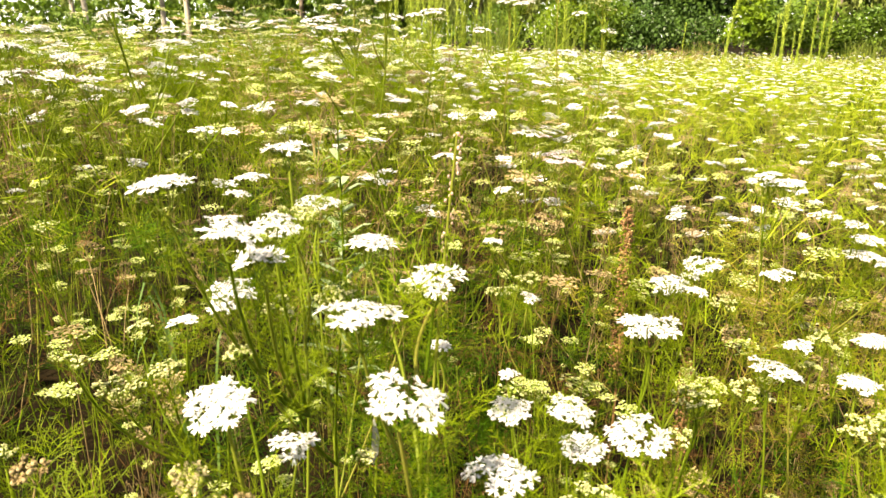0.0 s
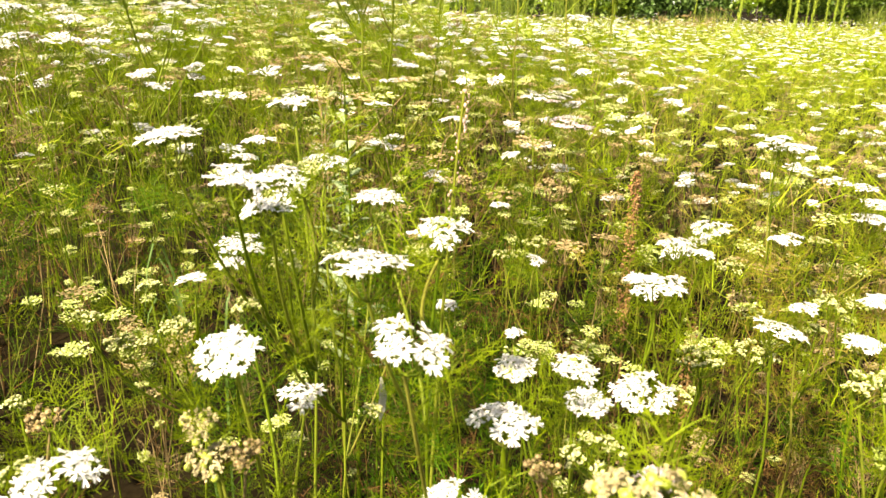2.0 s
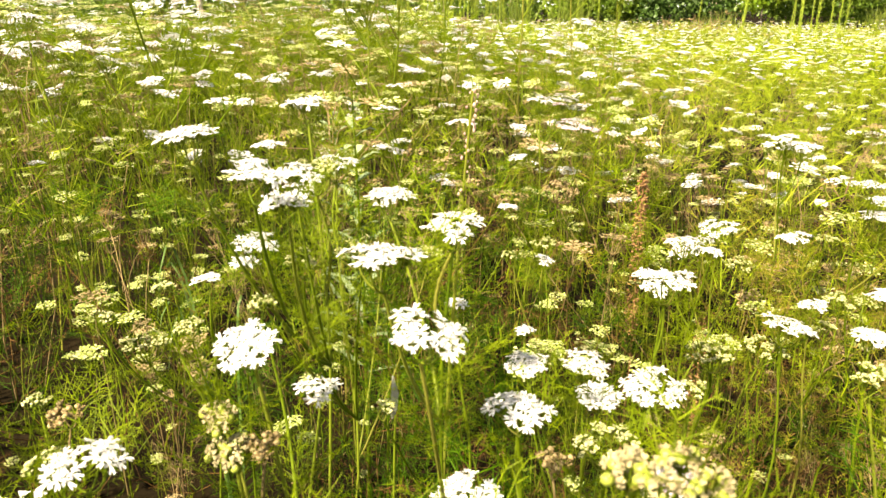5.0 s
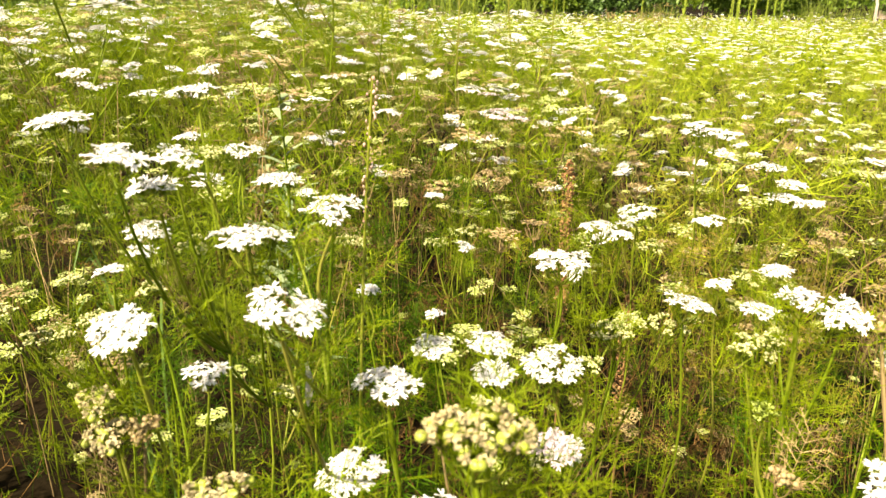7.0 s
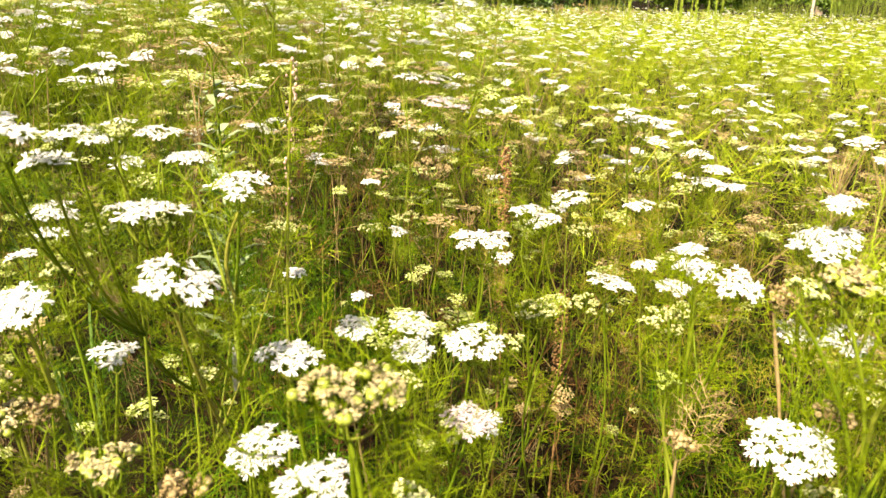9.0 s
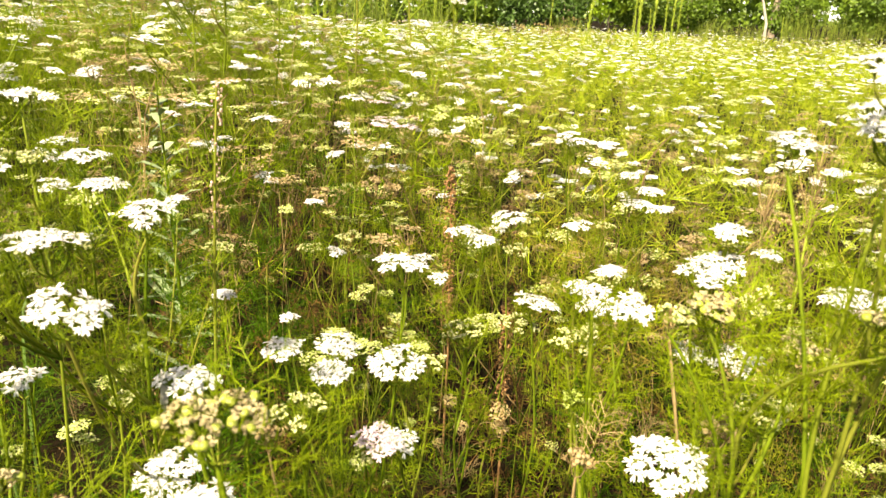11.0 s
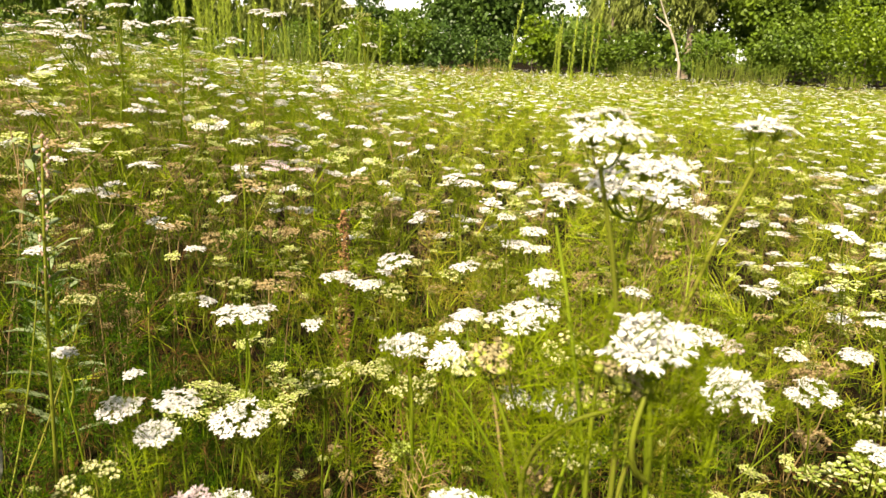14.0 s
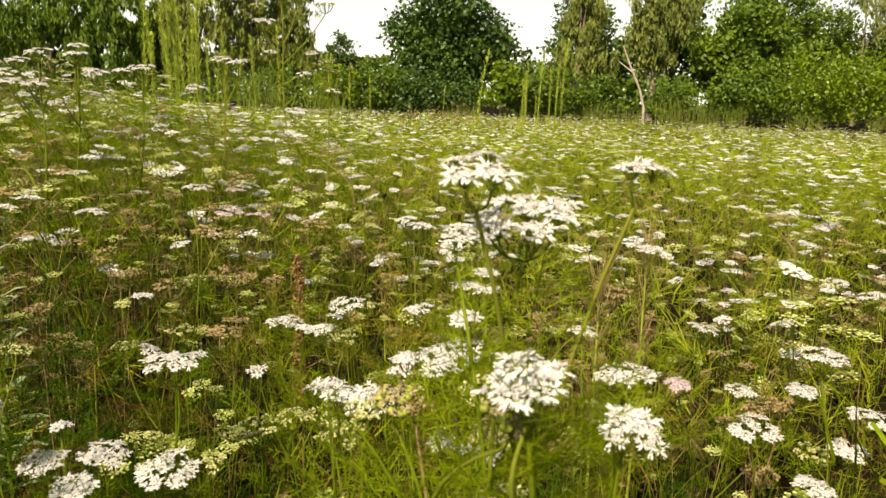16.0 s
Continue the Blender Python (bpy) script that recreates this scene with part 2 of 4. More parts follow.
def floret(rng, big, small, fine):
    """Five notched petals, the outermost longest; it faces up, the long petal towards +x."""
    g = Geo()
    for k in range(5):
        a = 72 * k + rng.normal(0, 6)
        away = abs(((a + 180) % 360) - 180)
        L = big if k == 0 else (0.55 * big + 0.45 * small if away < 90 else small)
        v, f = petal(L * rng.uniform(.88, 1.1), L * rng.uniform(.55, .74), fine and L > 0.0016)
        m = rot("Z", a) @ rot("Y", rng.normal(-8, 14))
        g.add(v @ m[:3, :3].T, f, 0)
    v, f = ball(0.00045, 2, 4)
    g.add(v + (0, 0, 0.0006), f, 1)
    return g.flat()


def umbellet_geo(kind, seed, fine=True):
    """One small head of florets or seeds, 13 mm across; its ray ends at the origin."""
    rng = np.random.default_rng(100 + seed)
    g = Geo()
    if kind in ("white", "pink"):
        n = 9 if fine else 6
        spots = []
        for k in range(n):
            a = 360 * k / n + rng.normal(0, 8)
            spots.append((0.0041 * rng.uniform(.85, 1.1), a, 0.0062 + rng.normal(0, .0005), rng.uniform(.0029, .0044), 9))
        for k in range(8 if fine else 3):
            a = 360 * k / 8 + rng.normal(0, 15)
            spots.append((0.0021 * rng.uniform(.3, 1.2), a, 0.0064 + rng.normal(0, .0004), rng.uniform(.0013, .0020), 5))
        for r, a, z, big, lean in spots:
            x, y = r * math.cos(radians(a)), r * math.sin(radians(a))
            m = place(x, y, z) @ rot("Z", a) @ rot("Y", lean + rng.normal(0, 8))
            g.scatter(floret(rng, big, rng.uniform(.0011, .0015), fine), [m])
            v, f = tube([(0, 0, 0), (x * .6, y * .6, z * .5), (x, y, z)], 0.00022, 3)
            g.add(v, f, 2)
    elif kind in ("cream", "bud"):
        for k in range(13 if fine else 8):
            a, r = rng.uniform(0, 360), 0.0048 * math.sqrt(rng.uniform(.05, 1))
            x, y, z = r * math.cos(radians(a)), r * math.sin(radians(a)), 0.0062 - r * .25 + rng.normal(0, .0006)
            v, f = ball(0.00085, 3, 4, 1.3)
            g.add(v + (x, y, z), f, 1)
            v, f = tube([(0, 0, 0), (x * .6, y * .6, z * .5), (x, y, z)], 0.0002, 3)
            g.add(v, f, 2)
            for j in range(rng.integers(2, 5)):
                v, f = petal(0.0017, 0.0017, False)
                m = place(x, y, z + .0009) @ rot("Z", rng.uniform(0, 360)) @ rot("Y", rng.normal(-25, 20))
                g.add(v @ m[:3, :3].T + m[:3, 3], f, 0)
    else:
        for k in range(rng.integers(15, 21)):
            a, r = rng.uniform(0, 360), 0.0050 * math.sqrt(rng.uniform(.05, 1))
            x, y, z = r * math.cos(radians(a)), r * math.sin(radians(a)), 0.0066 - r * .3 + rng.normal(0, .0008)
            size = rng.uniform(.0013, .0018) if k % 4 == 0 else rng.uniform(.0005, .0009)
            v, f = ball(size, 5 if k % 4 == 0 else 3, 7 if k % 4 == 0 else 4, 1.08)
            g.add(v + (x, y, z), f, 0 if k % 4 == 0 else 1)
            for j in range(2 if k % 4 == 0 or kind == "dry" else 6):
                v, f = petal(rng.uniform(.0012, .0022), .0013, False)
                m = place(x, y, z + size * .8) @ rot("Z", rng.uniform(0, 360)) @ rot("Y", rng.normal(-30, 30))
                g.add(v @ m[:3, :3].T + m[:3, 3], f, 1)
            v, f = tube([(0, 0, 0), (x * .6, y * .6, z * .5), (x, y, z)], 0.00025, 3)
            g.add(v, f, 2)
    for k in range(4):
        a = radians(90 * k + rng.normal(0, 15))
        v, f = strip([(0, 0, 0), (.003 * math.cos(a), .003 * math.sin(a), .0008), (.0055 * math.cos(a), .0055 * math.sin(a), .003)], [.0005, .0005, .0001], (-math.sin(a), math.cos(a), 0))
        g.add(v, f, 2)
    return g


SLOTS = {"white": (PETAL, HEART, STEM), "pink": (PETAL_PINK, HEART, STEM), "cream": (CREAM, OVARY, STEM), "seed": (SEED, REMNANT, STEM), "dry": (TAN, DRY, DRY), "bud": (YOUNG, YOUNG, STEM)}
UMBELLETS = {k: [umbellet_geo(k, i + 10 * j).mesh("umbellet", SLOTS[k]) for i in range(4)] for j, k in enumerate(SLOTS)}


def layout(seed, diameter):
    """Where the small heads of an umbel of unit diameter sit: (x, y, z, lean, turn). The heads keep their size, so a wide umbel has more."""
    rng = np.random.default_rng(300 + seed)
    ring = max(.5 - .0062 / diameter, .14)
    n = max(3, min(9, int(round(2 * math.pi * ring * diameter / .0099 + rng.normal(0, .4)))))
    spots = []
    for k in range(n):
        a = 360 * k / n + rng.normal(0, 9)
        r = ring * rng.uniform(.82, 1.06)
        spots.append((r * math.cos(radians(a)), r * math.sin(radians(a)), rng.normal(-.01, .03), 14, a))
    if n > 4:
        for k in range(1 if n < 7 else 2):
            spots.append((rng.normal(0, .07), rng.normal(0, .07), .03, 0, 0))
    return spots


SIZES = (.015, .020, .025, .030, .036, .044)
LAYOUTS = [layout(i, .034) for i in range(7)]


def rays_geo(spots, sides=4, n=5):
    g = Geo()
    for x, y, z, lean, turn in spots:
        v, f = tube(curve((0, 0, -.46), (x, y, z - .12), (x * .8, y * .8, .05), n), .013, sides)
        g.add(v, f, 0)
    return g


HEADS = [[layout(20 + 5 * i + j, d) for j in range(4)] for i, d in enumerate(SIZES)]
RAYS = {k: [[rays_geo(s).mesh("umbel", [m]) for s in row] for row in HEADS] for k, m in (("green", STEM), ("dry", DRY))}


def umbel_matrix(pos, diameter, tilt, lean, turn):
    return pose(*pos) @ pose(0, 0, 0, tilt, lean, 0) @ pose(0, 0, 0, 0, 0, turn) @ Matrix.Scale(diameter, 4)


def head_matrix(spot, diameter=.03, swell=1.0):
    x, y, z, lean, turn = spot
    return place(x, y, z - .12) @ rot("Z", turn) @ rot("Y", lean) @ np.diag([.83 * swell / diameter, .83 * swell / diameter, .68 * swell / diameter, 1.0])


# ---- leaves ----
def feather_leaf(seed, length=0.09, pairs=5, width=0.0009):
    """A finely divided leaf: a stalk, side stalks in pairs, each split into threads. It grows along +x from the origin."""
    rng = np.random.default_rng(500 + seed)
    g = Geo()
    sag = rng.uniform(-.1, .35)
    def at(t):
        return np.array([length * t, 0, length * (.35 * t - sag * t * t)])
    v, f = tube([at(t) for t in np.linspace(0, 1, 5)], np.linspace(width * .55, width * .25, 5), 3)
    g.add(v, f, 0)
    for k in range(pairs):
        t = .35 + .62 * k / pairs
        for s in (-1, 1):
            a = at(t)
            L = length * (.42 * (1 - .6 * (t - .35))) * rng.uniform(.7, 1.1)
            ang = radians(s * rng.uniform(40, 65))
            d = np.array([math.cos(ang), math.sin(ang), rng.normal(.15, .2)])
            b = a + d * L
            v, f = strip([a, (a + b) / 2 + (0, 0, .003), b], [width, width, width * .5], (-d[1], d[0], rng.normal(0, .5)))
            g.add(v, f, 0)
            for j in range(3):
                c = a + d * L * (.35 + .25 * j)
                for q in (-1, 1):
                    e = radians(q * rng.uniform(30, 55))
                    h = np.array([d[0] * math.cos(e) - d[1] * math.sin(e), d[0] * math.sin(e) + d[1] * math.cos(e), rng.normal(.25, .3)])
                    tip = c + h * L * rng.uniform(.25, .42)
                    v, f = strip([c, tip], [width, width * .45], np.cross(h, (rng.normal(0, .6), rng.normal(0, .6), 1)))
                    g.add(v, f, 0)
    return g.flat()


LEAVES = [feather_leaf(i, .085 + .012 * (i % 4), 4 + i % 3) for i in range(8)]


def geo_of(template):
    g = Geo()
    g.add(*template)
    return g


LEAF_MESH = [geo_of(t).mesh("leaf", [FRESH_LEAF]) for t in LEAVES]
MID_LEAF_MESH = [geo_of(t).mesh("leaf", [MID_LEAF]) for t in LEAVES]
# same leaves in the dark green that carries shade
SHADE_LEAF_MESH = [geo_of(t).mesh("leaf", [LEAF]) for t in LEAVES]
DRY_LEAF_MESH = [geo_of(t).mesh("leaf", [DRY]) for t in LEAVES[:3]]


# ---- a plant with its flower heads at given places ----
def coriander(label, heads, base=None, leaves=6, low=None, group="flowering coriander plants", seed=0):
    """heads: rows of (x, y, z, diameter, kind, tilt). The stem stands under them and a branch goes to each."""
    rng = np.random.default_rng(seed + int(abs(heads[0][0]) * 9973) + int(heads[0][1] * 7919))
    pts = np.array([h[:3] for h in heads])
    cx, cy = base if base else (pts[:, 0].mean() + rng.normal(0, .008), pts[:, 1].mean() + rng.normal(.015, .01))
    thing = tagged(new("coriander_plant"), label, "coriander", group)
    thing.location = (cx, cy, 0)
    dry = all(h[4] == "dry" for h in heads)
    skin = DRY if dry else STEM
    leaves = 0 if dry else leaves
    foliage = DRY_LEAF_MESH if dry else LEAF_MESH if cx > .12 else MID_LEAF_MESH
    mats = []
    for x, y, z, dia, kind, tilt in heads:
        mats.append(umbel_matrix((x - cx, y - cy, z), dia, tilt + rng.normal(0, 3), rng.normal(0, 6), rng.uniform(0, 360)))
    nodes = np.array([np.array(m @ Vector((0, 0, -.46))) for m in mats])
    tallest = int(nodes[:, 2].argmax())
    peak = nodes[tallest]
    if low:
        peak = np.array([nodes[:, 0].mean(), nodes[:, 1].mean(), low])
    spine = curve((0, 0, -.01), peak, (rng.normal(0, .015), rng.normal(0, .015), peak[2] * .6), 16)
    way, sway = np.linspace(0, 1, 16), np.random.default_rng(int(cx * 9000 + cy * 5000) % 9973)
    for axis in (0, 1):
        spine[:, axis] += .011 * np.sin(way * sway.uniform(7, 13) + sway.uniform(0, 6)) * way * (1 - way) * 3
    stout = 2.3 if peak[2] > .76 and cy > 1 else 1.0
    v, f = tube(spine, stout * np.linspace(.0014, .0007, 16), 6)
    part("stem", Geo().add(v, f), [skin], thing)
    for i, (x, y, z, dia, kind, tilt) in enumerate(heads):
        m, node = mats[i], nodes[i]
        aside = math.hypot(node[0] - peak[0], node[1] - peak[1])
        want = min(node[2] - .035 - .7 * aside - rng.uniform(0, .02), peak[2] - .01)
        start = spine[max(3, int(np.abs(spine[:, 2] - want).argmin()))]
        if i == tallest and not low:
            start = spine[-2]
        out, up = (.18, .55) if low else (.62, .42)
        v, f = tube(curve(start, node, (rng.normal(0, .006) + out * (node[0] - start[0]), rng.normal(0, .006) + out * (node[1] - start[1]), up * (node[2] - start[2])), 8), stout * np.linspace(.0010, .0006, 8), 5)
        part("branch", Geo().add(v, f), [DRY if kind == "dry" else skin], thing)
        size, style = int(np.abs(np.array(SIZES) - dia).argmin()), int(rng.integers(0, 4))
        words = {"white": "", "pink": "pale pink umbel", "cream": "fading cream and green umbel", "seed": "umbel of round green seeds", "dry": "dry tan seed umbel", "bud": "tight bright green umbel in bud"}[kind]
        umbel = part("umbel", RAYS["dry" if kind == "dry" else "green"][size][style], None, thing, words, m)
        for s in HEADS[size][style]:
            part("umbellet", UMBELLETS[kind][int(rng.integers(0, 4))], None, umbel, "", head_matrix(s, min(max(dia, .014), .044), 1.12 if kind == "seed" else 1.0) @ rot("Z", rng.uniform(0, 360)))
        for k in range(1 if dry else 6):
            t = rng.uniform(.0, .92)
            p = start * (1 - t) + node * t
            part("leaf", foliage[int(rng.integers(0, 3))], None, thing, "",
                 place(*p, 0, rng.uniform(-60, -20), rng.uniform(0, 360), rng.uniform(.22, .5)))
    for k in range(leaves):
        p = spine[int(rng.integers(2, 9))]
        part("leaf", foliage[k % len(foliage)], None, thing, "",
             place(*p, 0, rng.uniform(-55, -5), rng.uniform(0, 360), rng.uniform(.4, .8)))
    return thing


# ---- ground ----
def ground():
    g = Geo()
    ring = np.concatenate([np.linspace(0, 3, 31)[1:], np.geomspace(3.3, 1500, 34)])
    n = 72
    v = [(0, 0, 0)]
    for r in ring:
        for k in range(n):
            a = 2 * math.pi * k / n
            x, y = r * math.cos(a), r * math.sin(a)
            z = 0.02 * noise.noise((x * 5, y * 5, 0)) + 0.012 * noise.noise((x * 17, y * 17, 3)) if r < 30 else 0.0
            v.append((x, y, z))
    f = [(0, 1 + k, 1 + (k + 1) % n) for k in range(n)]
    for i in range(len(ring) - 1):
        for k in range(n):
            q, s = 1 + i * n + k, 1 + i * n + (k + 1) % n
            f += [(q, q + n, s + n), (q, s + n, s)]
    g.add(v, f)
    return tagged(new("ground", g.mesh("ground", [SOIL])), "dark bare field soil, darkened further for the shade under the crop", "soil", kind="structure")


ground()

W, C, S, D, P, B = "white", "cream", "seed", "dry", "pink", "bud"
LONE = "single coriander stem with a white umbel"
LUSH = "tall green coriander with several open white umbels"
FADE = "coriander with fading cream umbels among feathery leaves"
RIPE = "coriander with round yellow-green seeds forming"
BROWN = "dried tan coriander gone to seed"
# ---- the plants nearest the path ----
coriander(LUSH, [(-.117, .252, .698, .0264, W, 3), (-.070, .209, .694, .0228, W, 3), (-.076, .262, .681, .02, W, 0), (-.069, .226, .679, .0209, W, 4), (-.096, .329, .700, .0237, W, -2), (-.083, .300, .677, .030, C, 0)], (-.078, .262), 9)
coriander(LUSH, [(-.048, .302, .664, .0255, W, 0), (-.013, .259, .664, .0246, W, 9), (-.032, .219, .666, .0309, W, -3), (-.010, .184, .655, .0255, W, 1)], (-.022, .245), 8)
coriander(LUSH, [(-.081, .212, .631, .026, W, 22), (-.070, .250, .592, .0218, W, 2), (-.103, .275, .618, .016, C, 0)], (-.075, .245), 7)
coriander(FADE, [(-.117, .306, .636, .0237, W, 2), (-.111, .420, .654, .0328, W, 0), (-.073, .330, .628, .028, C, 0), (-.092, .300, .631, .022, C, 5), (-.136, .332, .615, .0146, W, 3)], (-.105, .34), 7)
coriander(BROWN, [(-.092, .209, .602, .016, S, 20), (-.088, .205, .590, .018, S, 30), (-.078, .209, .590, .018, D, 10)], (-.07, .23), 3)
coriander(BROWN, [(-.183, .240, .575, .018, D, 8), (-.215, .262, .565, .015, C, 0)], None, 3)
coriander(LUSH, [(-.108, .157, .619, .026, W, 6), (-.128, .166, .608, .014, C, 0)], None, 5)
coriander(LUSH, [(.016, .206, .618, .0237, W, 8), (-.005, .233, .560, .0291, W, 4)], (.012, .23), 6)
coriander(FADE, [(-.184, .377, .585, .0209, W, 3), (-.231, .340, .573, .021, C, 0), (-.221, .360, .550, .034, C, 0), (-.200, .377, .553, .024, C, 5), (-.240, .419, .560, .022, C, 0)], None, 8)
coriander(LUSH, [(.013, .382, .542, .0282, W, 6), (.048, .380, .547, .0309, W, 4), (.010, .420, .544, .0118, W, 0), (.052, .318, .560, .0246, W, 10)], (.035, .385), 7)
coriander(LUSH, [(.085, .366, .543, .0382, W, 6), (.110, .372, .538, .022, C, 0), (.089, .307, .525, .0228, W, 7), (.074, .290, .530, .020, C, 10)], (.09, .365), 7)
coriander(LONE, [(-.037, .435, .554, .0164, W, 3), (-.060, .322, .540, .018, C, 5)], None, 5)
coriander(FADE, [(.080, .268, .552, .025, P, 12), (.048, .238, .587, .030, C, 8), (.030, .262, .558, .018, D, 0)], None, 6)
coriander(LONE, [(.089, .382, .602, .0373, W, 3)], (.097, .40), 5)
coriander(LUSH, [(.139, .596, .554, .034, W, 2), (.157, .579, .551, .020, W, 4), (.116, .571, .517, .022, W, 6), (.192, .630, .525, .030, C, 0)], None, 7)
coriander(LUSH, [(.196, .742, .528, .044, W, 0), (.170, .756, .493, .036, W, 0), (.185, .735, .512, .022, W, 5)], None, 6)
coriander(LONE, [(.186, .465, .542, .0382, W, 2)], None, 6)
coriander(FADE, [(.241, .576, .511, .026, W, 5), (.273, .600, .509, .038, C, 0), (.258, .582, .490, .018, C, 0)], None, 6)
coriander(LONE, [(.214, .411, .560, .0237, W, 3)], None, 5)
coriander(FADE, [(.129, .431, .534, .035, C, 4), (.176, .473, .520, .038, C, 0), (.150, .480, .517, .028, C, 4)], None, 7)
coriander(LUSH, [(.318, .666, .566, .036, W, 3), (.336, .651, .564, .028, W, 6), (.304, .660, .594, .024, W, 0), (.359, .756, .557, .034, W, 4)], None, 7)
coriander(LUSH, [(.288, .800, .604, .036, W, 0), (.270, .810, .610, .030, W, 0), (.289, .884, .590, .042, W, 0)], None, 6)
coriander(FADE, [(.282, .769, .511, .038, W, 0), (.318, .777, .508, .030, C, 0), (.230, .820, .500, .034, C, 0)], None, 6)
coriander(LUSH, [(.045, .962, .597, .042, P, 3), (.004, .961, .630, .044, W, 0), (-.084, .807, .620, .038, W, -6), (-.026, .772, .530, .026, W, 0)], (-.01, .9), 7)
coriander(LUSH, [(.039, 1.245, .599, .048, W, 0), (.022, 1.231, .589, .040, P, 0), (.071, 1.096, .570, .042, P, 0)], None, 6)
coriander(LUSH, [(.155, 1.374, .609, .046, W, 0), (.352, 1.394, .526, .044, W, 0), (.163, 1.153, .450, .034, C, 0)], None, 6)
coriander(LUSH, [(-.271, 1.327, .607, .052, W, 0), (-.304, 1.259, .495, .036, C, 0), (-.229, 1.117, .522, .036, W, 2)], None, 6)
coriander(LUSH, [(-.445, 1.389, .620, .054, W, 0), (-.297, .750, .600, .040, W, 0), (-.315, .750, .579, .032, W, 0)], (-.35, 1.0), 6)
coriander(FADE, [(-.137, .643, .565, .026, W, 2), (-.140, .431, .631, .0273, W, 0), (-.085, .592, .536, .034, C, 0)], (-.12, .56), 6)
coriander(FADE, [(-.008, 1.008, .492, .036, C, 0), (-.227, 1.000, .551, .030, W, 0), (-.028, 1.000, .542, .032, W, 0)], (-.09, 1.0), 5)
coriander(FADE, [(.016, .750, .498, .036, C, 0), (.020, .600, .529, .020, W, 0), (-.010, .640, .520, .030, C, 0)], None, 6)
# the cluster that the camera comes to at the end
coriander(LUSH, [(.193, .268, .622, .0218, W, 19), (.176, .272, .626, .0182, W, 6), (.182, .326, .578, .030, C, 5), (.192, .330, .580, .022, C, 0), (.176, .2855, .564, .016, B, 5)], (.185, .29), 6)
coriander(LUSH, [(.236, .286, .638, .03, W, 7), (.221, .264, .641, .0237, W, 4), (.239, .286, .652, .0146, W, 11), (.229, .435, .577, .0237, W, 2)], (.225, .30), 6)
coriander(LUSH, [(.238, .242, .636, .024, C, 26), (.2507, .2814, .591, .026, W, 6), (.2314, .2912, .5876, .018, W, 4), (.251, .248, .584, .032, C, 5)], (.24, .26), 6)
coriander(LONE, [(.2237, .1355, .6852, .0246, W, 5), (.2239, .1375, .6877, .0155, W, 5)], (.232, .165), 3)
coriander(LONE, [(.273, .175, .650, .0264, W, 20), (.2725, .1765, .652, .0146, W, 20)], (.265, .20), 3)
coriander(LONE, [(.190, .200, .590, .0309, W, 14), (.215, .21, .560, .022, C, 10)], (.19, .22), 5)
coriander(LUSH, [(.2145, .155, .7364, .026, W, 6), (.2325, .175, .7216, .034, W, 8), (.2645, .169, .7334, .0215, W, 0), (.222, .211, .706, .0209, W, 0)], (.232, .18), 4, .56)
coriander(RIPE, [(.198, .200, .652, .020, S, 10), (.188, .205, .646, .015, C, 10), (.232, .200, .636, .019, S, 5), (.225, .150, .667, .018, S, 5)], (.258, .205), 3, .60)
coriander(RIPE, [(.049, .130, .652, .030, S, 4), (.036, .150, .610, .024, W, 2), (.062, .146, .606, .020, C, 10)], (.045, .15), 3)
coriander(RIPE, [(-.020, .146, .617, .022, S, 6), (-.002, .150, .606, .018, D, 0)], (-.01, .165), 3)
coriander(BROWN, [(.217, .280, .612, .018, D, 10), (.230, .243, .576, .020, D, 4)], (.262, .250), 2)
coriander(BROWN, [(.1705, .2464, .558, .020, D, 6)], (.176, .262), 1)
coriander(LUSH, [(.354, .364, .590, .0328, W, 6), (.375, .370, .585, .0218, W, 2), (.411, .570, .546, .030, W, 2)], (.375, .43), 7)
coriander(LUSH, [(.631, .647, .445, .036, W, 4), (.658, .586, .470, .033, W, 2), (.500, .550, .498, .028, P, 4)], None, 6)
coriander(LUSH, [(.510, .446, .506, .041, W, 8), (.608, .500, .449, .038, C, 5), (.645, .500, .450, .0382, W, 6)], None, 7)
coriander(BROWN, [(.625, .573, .462, .036, D, 0), (.600, .580, .455, .030, D, 10), (.560, .500, .430, .036, D, 10)], None, 4)
coriander(LUSH, [(.709, .550, .456, .044, W, 4), (.600, .489, .547, .0419, W, 7), (.498, .360, .505, .0309, W, 4)], (.61, .49), 7)
coriander(FADE, [(.585, .651, .518, .032, C, 4), (.561, .620, .529, .036, W, 2), (.523, .678, .600, .030, W, 0)], None, 6)
coriander(LUSH, [(1.02, 1.00, .469, .044, W, 0), (1.05, .950, .462, .048, W, 3), (.891, 1.096, .468, .040, W, 0)], None, 6)
coriander(BROWN, [(.546, .813, .517, .054, D, 0), (.035, 1.00, .502, .060, D, 0), (-.034, .95, .499, .055, D, 0)], (.3, .9), 3)
# tall ones that rise above the rest
coriander(LUSH, [(-.572, .750, .737, .034, W, 8), (-.540, .800, .724, .034, W, 8), (-.590, .770, .705, .034, W, 8)], None, 6)
coriander(LUSH, [(-.731, 1.20, .787, .046, W, 10), (-.736, 1.40, .760, .050, W, 10), (-.688, 1.50, .765, .048, W, 10), (-.76, 1.25, .83, .046, W, 10)], (-.73, 1.33), 6)
coriander(LUSH, [(-.375, 1.50, .826, .056, W, 10), (-.412, 1.50, .808, .050, W, 10), (-.357, 1.51, .805, .054, C, 10), (-.426, 1.50, .767, .056, W, 10), (-.445, 1.52, .785, .050, W, 10)], (-.40, 1.53), 7)
